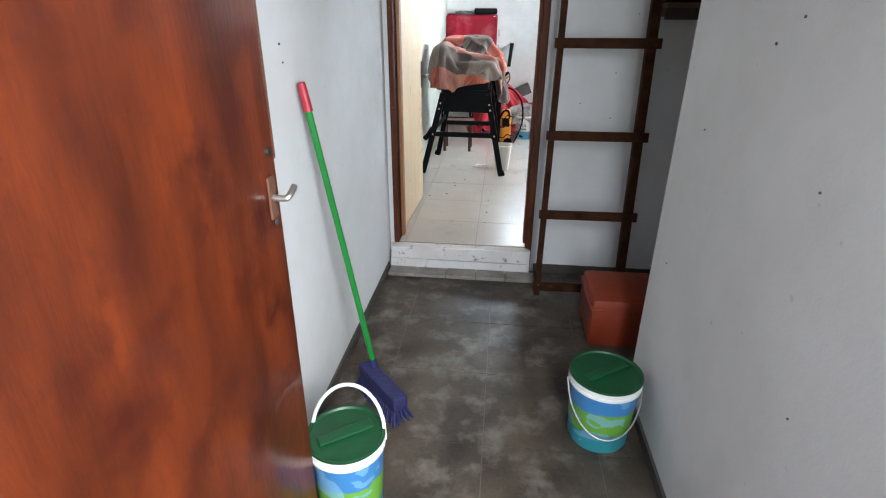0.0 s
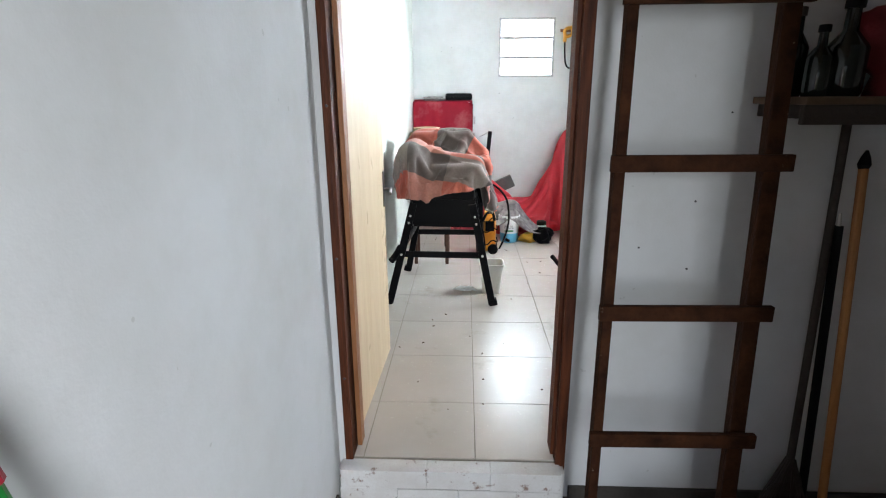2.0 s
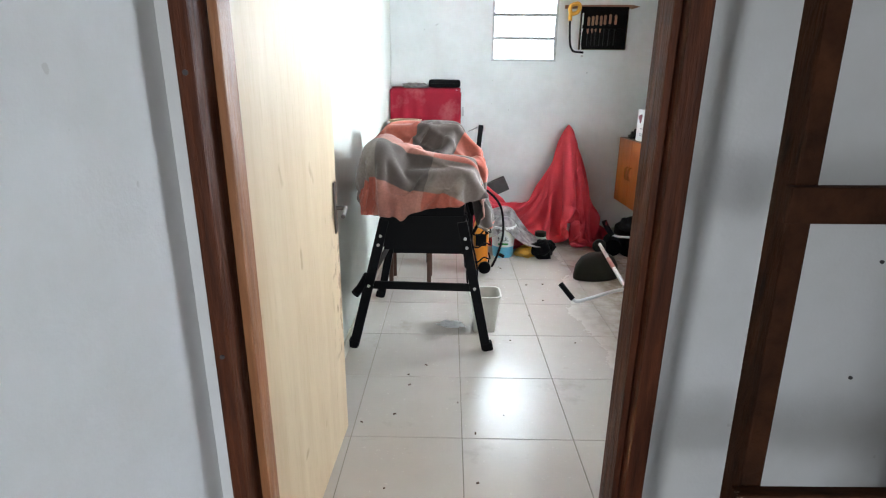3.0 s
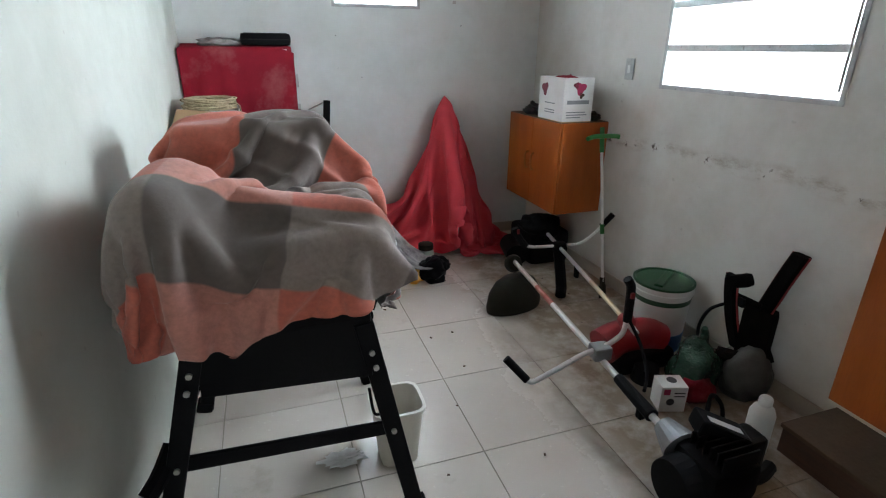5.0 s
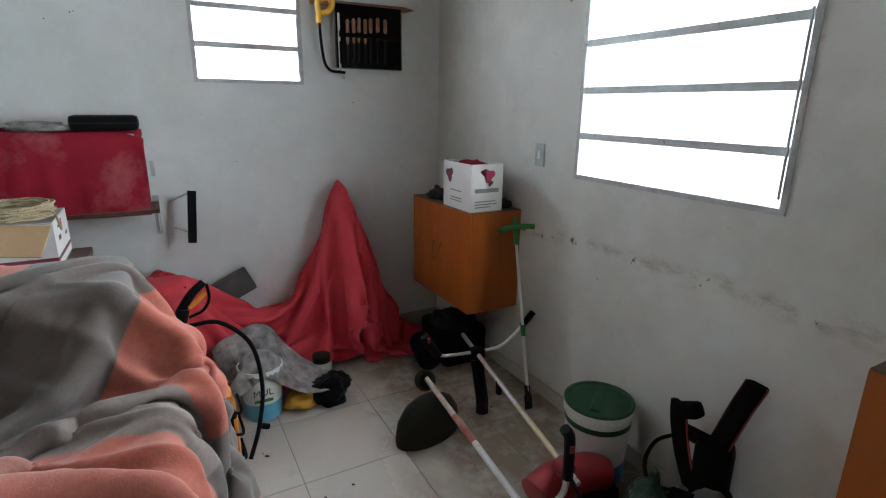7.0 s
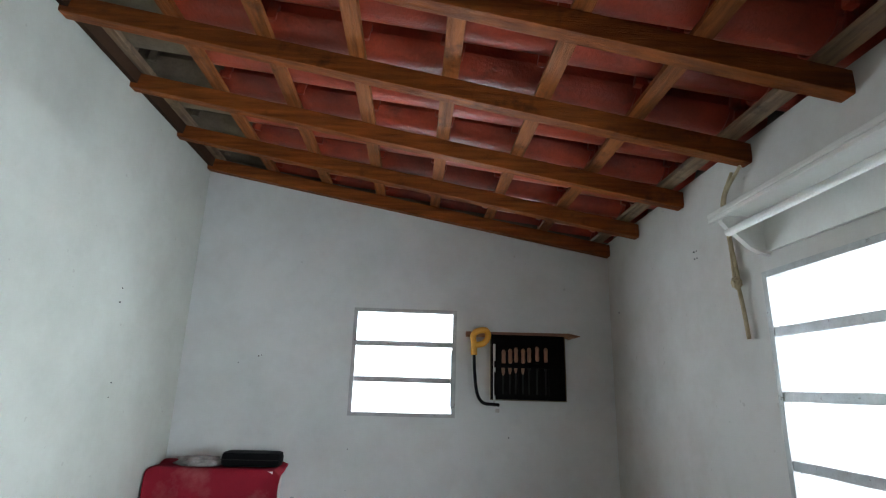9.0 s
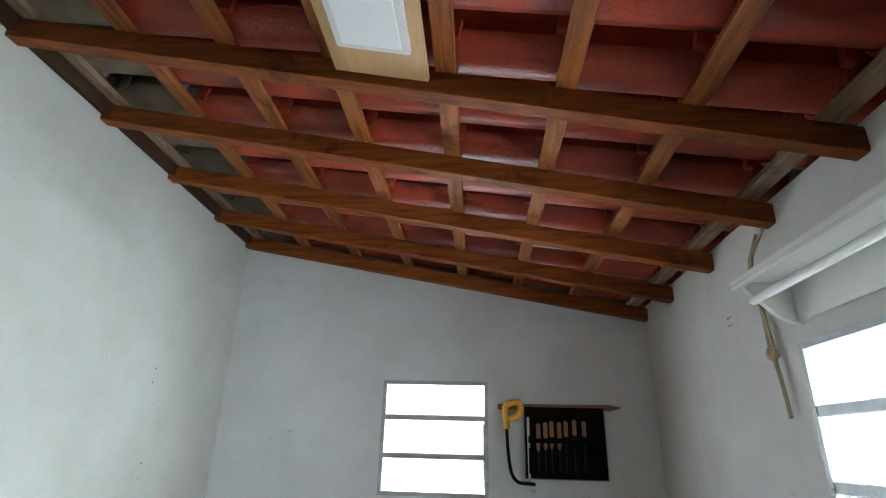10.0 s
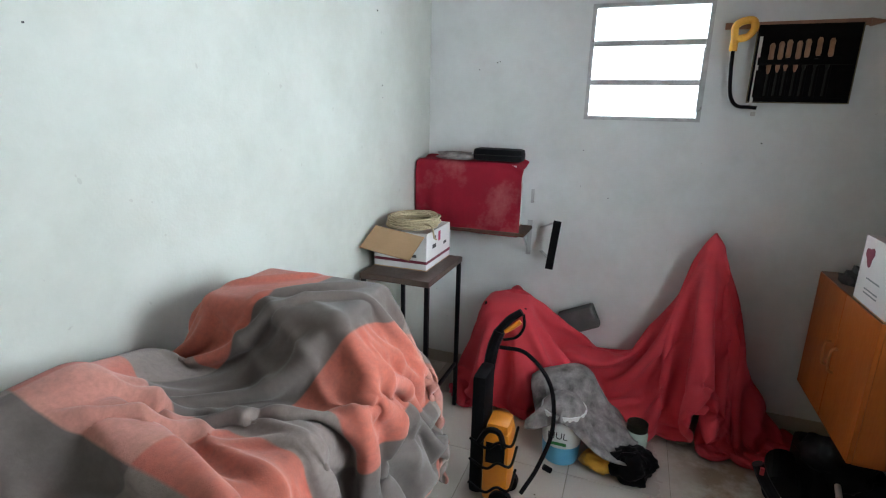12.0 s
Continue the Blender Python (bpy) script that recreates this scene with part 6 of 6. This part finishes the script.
strap("shoulder_strap", [(2.24, 6.90, 0.38), (2.26, 6.84, 0.60), (2.27, 6.80, 0.75), (2.275, 6.765, 0.86)], 0.075, 0.03)
strap("shoulder_strap", [(2.22, 6.90, 0.38), (2.205, 6.94, 0.50), (2.20, 6.97, 0.62), (2.21, 6.985, 0.69)], 0.07, 0.03)
part("strap_pad", B((-0.03, -0.055, -0.03), (0.03, 0.055, 0.03), 0.018, Matrix.Translation((2.215, 6.955, 0.675)) @ Matrix.Rotation(radians(-28), 4, 'X')), M_POUCH, bp, smooth=40)
part("cross_strap", BM((2.205, 6.97, 0.60), (2.245, 6.85, 0.585), 0.05, 0.02, (1, 0, 0), 0.006), M_POUCH, bp)
part("buckle", B((2.195, 6.895, 0.575), (2.21, 6.93, 0.615), 0.004), M_BLACKP, bp)
part("webbing", T([(2.21, 6.98, 0.56), (2.18, 7.04, 0.50), (2.16, 7.06, 0.40), (2.17, 7.03, 0.32), (2.20, 6.95, 0.33)], 0.008, 6, 6), M_BLACKP, bp)
part("hip_belt", T([(2.16, 6.93, 0.34), (2.20, 6.84, 0.36), (2.28, 6.78, 0.40)], 0.035, 8, 5), M_POUCH, bp)

bm = flatten(lump(bmesh.new(), (2.06, 6.95, F + 0.09), (0.10, 0.10, 0.15), 41, 0.3, 2.6), F)
gb = thing("carrier_bag", (2.06, 6.95, F), "green tinted plastic carrier bag with red contents on floor", "bag")
part("film", bm, M_GBAG, gb, smooth=180)
part("tied_top", T([(2.07, 6.95, F + 0.2), (2.09, 6.96, F + 0.255), (2.075, 6.95, F + 0.30)], 0.03, 8, 4, 0.012), M_GBAG, gb)
part("rag", flatten(lump(bmesh.new(), (2.02, 6.88, F + 0.05), (0.075, 0.07, 0.07), 43, 0.3, 3), F), M_CRIM, gb, smooth=180)

# small printed carton, bottle
sx, sy = 1.865, 6.875
sb = thing("small_carton", (sx, sy, F), "small white carton with black discs and red side", "box")
SM = Matrix.Translation((sx, sy, F)) @ Matrix.Rotation(radians(-18), 4, 'Z')
part("shell", B((-0.055, -0.045, 0), (0.055, 0.045, 0.122), 0.002, SM), M_CARDW, sb)
part("red_side", B((0.0552, -0.0445, 0.001), (0.0565, 0.0445, 0.121), 0, SM), M_RED, sb)
part("disc", R(SM @ Vector((0.005, 0.008, 0.1221)), SM @ Vector((0.005, 0.008, 0.1232)), 0.021, seg=20), M_INK, sb)
part("disc", R(SM @ Vector((-0.012, -0.0452, 0.05)), SM @ Vector((-0.012, -0.0462, 0.05)), 0.017, seg=20), M_INK, sb)
part("red_patch", B((-0.045, -0.0462, 0.085), (-0.018, -0.0452, 0.112), 0, SM), M_INKRED, sb)
part("text_bar", B((0.0, -0.0462, 0.09), (0.045, -0.0452, 0.096), 0, SM), M_INK, sb)
part("text_bar", B((0.0, -0.0462, 0.075), (0.045, -0.0452, 0.08), 0, SM), M_INK, sb)
bo = thing("plastic_bottle", (2.0, 6.56, F), "white translucent plastic bottle without cap on floor", "bottle")
part("body", L([(0.042, 0), (0.045, 0.006), (0.045, 0.165), (0.036, 0.19), (0.02, 0.20), (0.019, 0.205), (0.024, 0.206), (0.024, 0.228), (0.019, 0.236)], (2.0, 6.56, F), 28), M_PAILW, bo, smooth=40)

# ---- far wall and side wall: tool roll, saw, valance, rope ----
hg = thing("hanging_stick", (1.83, YF, 2.32), "pointed brown wooden stick fixed along the wall", "stick")
part("stick", BM((1.50, YF - 0.012, 2.315), (2.10, YF - 0.012, 2.32), 0.022, 0.03, (0, 0, 1), 0.003), M_TOOLWOOD, hg)
part("point", R((2.10, YF - 0.012, 2.318), (2.175, YF - 0.012, 2.322), 0.02, 0.002, 8), M_TOOLWOOD, hg)
ro = thing("tool_roll", (1.85, YF, 2.14), "black fabric tool roll with wooden-handled tools in its pockets", "tool roll")
part("cloth", B((1.645, YF - 0.042, 1.955), (2.07, YF - 0.030, 2.315), 0.004), M_POUCH, ro)
part("pocket_band", B((1.66, YF - 0.052, 1.975), (2.055, YF - 0.043, 2.105), 0.003), M_POUCH, ro)
part("pocket_band", B((1.66, YF - 0.052, 2.145), (2.055, YF - 0.043, 2.165), 0.003), M_POUCH, ro)
for k, x in enumerate((1.714, 1.752, 1.785, 1.826, 1.861, 1.907, 1.957)):
    up = 0.004 * (k % 3) + 0.003 * k
    tl = part("tool", L([(0.008, 0), (0.012, 0.012), (0.0105, 0.045), (0.0125, 0.07), (0.006, 0.082)], (x, YF - 0.056, 2.146 + up), 10), M_TOOLWOOD, ro, "small turned wooden handle")
    part("ferrule", L([(0.004, 0), (0.0095, 0.02), (0.0105, 0.046), (0.006, 0.047)], (x - 0.002, YF - 0.054, 2.086 + up), 10), M_TOOLWOOD if k < 4 else M_DARKP, tl)
    part("blade", BM((x - 0.003, YF - 0.054, 1.985), (x - 0.002, YF - 0.054, 2.088 + up), 0.009, 0.003, (0, 1, 0), 0.0005), M_DARKP, tl)
    part("pocket_strip", B((x + 0.014, YF - 0.058, 1.98), (x + 0.021, YF - 0.05, 2.15), 0.002), M_POUCH, ro)
part("pocket_hem", B((1.66, YF - 0.070, 2.128), (2.055, YF - 0.0535, 2.152), 0.002), M_POUCH, ro)
for lo, hi in (((1.641, YF - 0.044, 1.951), (1.6445, YF - 0.028, 2.315)), ((2.0705, YF - 0.044, 1.951), (2.074, YF - 0.028, 2.315)), ((1.645, YF - 0.044, 1.950), (2.07, YF - 0.028, 1.9545))):
    part("binding", B(lo, hi, 0.001), M_BINDING, ro, "olive edge binding")
hs = thing("hacksaw", (1.60, YF, 2.12), "hacksaw with yellow handle and black frame on wall", "hacksaw")
part("frame", T([(1.545, YF - 0.05, 2.21), (1.55, YF - 0.05, 2.10), (1.565, YF - 0.05, 1.985), (1.60, YF - 0.05, 1.935), (1.66, YF - 0.05, 1.928), (1.69, YF - 0.05, 1.925)], 0.009, 8, 6), M_BLACKP, hs)
bm = bmesh.new()
tube(bm, [(1.545, YF - 0.05, 2.255), (1.540, YF - 0.05, 2.305), (1.565, YF - 0.05, 2.330), (1.612, YF - 0.05, 2.335), (1.625, YF - 0.05, 2.300), (1.600, YF - 0.05, 2.262), (1.550, YF - 0.05, 2.250)], 0.018, 10, 6)
tube(bm, [(1.548, YF - 0.05, 2.26), (1.545, YF - 0.05, 2.23), (1.545, YF - 0.05, 2.195)], 0.019, 10, 4)
part("handle", bm, M_YELLOW, hs, "yellow closed handle", smooth=60)
part("blade", B((1.655, YF - 0.051, 1.915), (1.668, YF - 0.049, 2.26)), M_BRASS, hs)
part("wing_nut", B((1.668, YF - 0.056, 1.885), (1.69, YF - 0.044, 1.905), 0.003), M_BRASS, hs)

va = thing("shelf_valance", (2.27, 7.3, 2.64), "white painted shelf with scrolled bracket and rail over window", "shelf")
part("board", B((2.195, 6.55, 2.592), (XR - 0.001, 7.805, 2.610), 0.005), M_WHITE, va)
part("front_lip", B((2.197, 6.55, 2.577), (2.214, 7.805, 2.592), 0.004), M_WHITE, va)
part("back_board", B((XR - 0.016, 6.56, 2.47), (XR - 0.001, 7.77, 2.591), 0.003), M_WHITE, va)
for yb_ in (7.76, 6.62):
    bm = bmesh.new()
    prof = [(XR - 0.001, 2.591), (2.21, 2.591), (2.213, 2.570), (2.235, 2.545), (2.255, 2.53), (2.275, 2.51), (2.30, 2.485), (2.33, 2.47), (XR - 0.001, 2.46)]
    f = bm.faces.new([bm.verts.new((x, yb_ - 0.011, z)) for x, z in prof])
    r = bmesh.ops.extrude_face_region(bm, geom=[f])
    bmesh.ops.translate(bm, vec=(0, 0.022, 0), verts=[v for v in r["geom"] if isinstance(v, bmesh.types.BMVert)])
    part("bracket", bm, M_WHITE, va)
part("rail", R((2.235, 6.62, 2.535), (2.235, 7.76, 2.535), 0.013), M_WHITE, va)
rr = thing("hanging_rope", (2.33, 7.9, 2.5), "knotted straw rope hanging from a rafter end", "rope")
part("loop", T([(2.335, 7.80, 2.80), (2.33, 7.90, 2.72), (2.345, 7.925, 2.60), (2.35, 7.915, 2.45), (2.345, 7.90, 2.40)], 0.006, 8, 6), M_ROPE, rr)
part("loop", T([(2.34, 7.86, 2.80), (2.335, 7.93, 2.70), (2.35, 7.935, 2.55), (2.348, 7.93, 2.42)], 0.006, 8, 6), M_ROPE, rr)
part("knot", lump(bmesh.new(), (2.345, 7.915, 2.40), (0.016, 0.02, 0.024), 2, 0.4, 4, 3), M_ROPE, rr)
part("tail", T([(2.345, 7.91, 2.39), (2.35, 7.905, 2.32), (2.35, 7.897, 2.25), (2.348, 7.89, 2.2)], 0.007, 8, 5), M_ROPE, rr)


# ---- floor pieces ----
def floor_pieces(name, x_cuts, y_cuts, z0, z1, material, parent, gap):
    meshes = {}
    for a, b in zip(x_cuts, x_cuts[1:]):
        for c, d in zip(y_cuts, y_cuts[1:]):
            key = (round(b - a, 3), round(d - c, 3))
            if key not in meshes:
                bm = B((gap, gap, z0), (b - a - gap, d - c - gap, z1), 0.002)
                me = bpy.data.meshes.new(name)
                bm.to_mesh(me)
                bm.free()
                me.materials.append(material)
                meshes[key] = me
            ob = new(name, meshes[key])
            ob.parent = parent
            ob.location = (a, c, random.uniform(-0.0006, 0.0006))


floor_pieces("tile", (XL, 0.07, 0.54, 1.01, 1.48, 1.95, XR), (4.998, 5.41, 5.895, 6.38, 6.865, 7.35, 7.835, 8.32, 8.805, YF), F - 0.01, F, M_TILE, slab2, 0.0016)
floor_pieces("tile", (-0.03, 0.21, 0.66, 1.11, 1.56, 2.01, 2.4), (1.2, 1.6, 2.05, 2.5, 2.95, 3.4, 3.85, 4.3, 4.75, YD), -0.01, 0.0, M_CEMENT, slab, 0.0015)

# grit and leaf scraps on the tiles
bm = bmesh.new()
rng = random.Random(11)
for _ in range(34):
    x, y = rng.uniform(0.1, 2.1), rng.uniform(5.3, 8.6)
    m = Matrix.Translation((x, y, F + 0.002)) @ Matrix.Rotation(rng.uniform(0, 6.28), 4, 'Z')
    n = rng.uniform(0.0015, 0.0045)
    box(bm, (-n * rng.uniform(1, 2.6), -n, -0.0015), (n * 1.5, n * 0.6, 0.0015 + 0.3 * n), 0, m)
solo("floor_grit", bm, M_PLAT, (1.1, 7, F), "scattered dark grit and leaf scraps on tiles", "grit", kind="stuff")
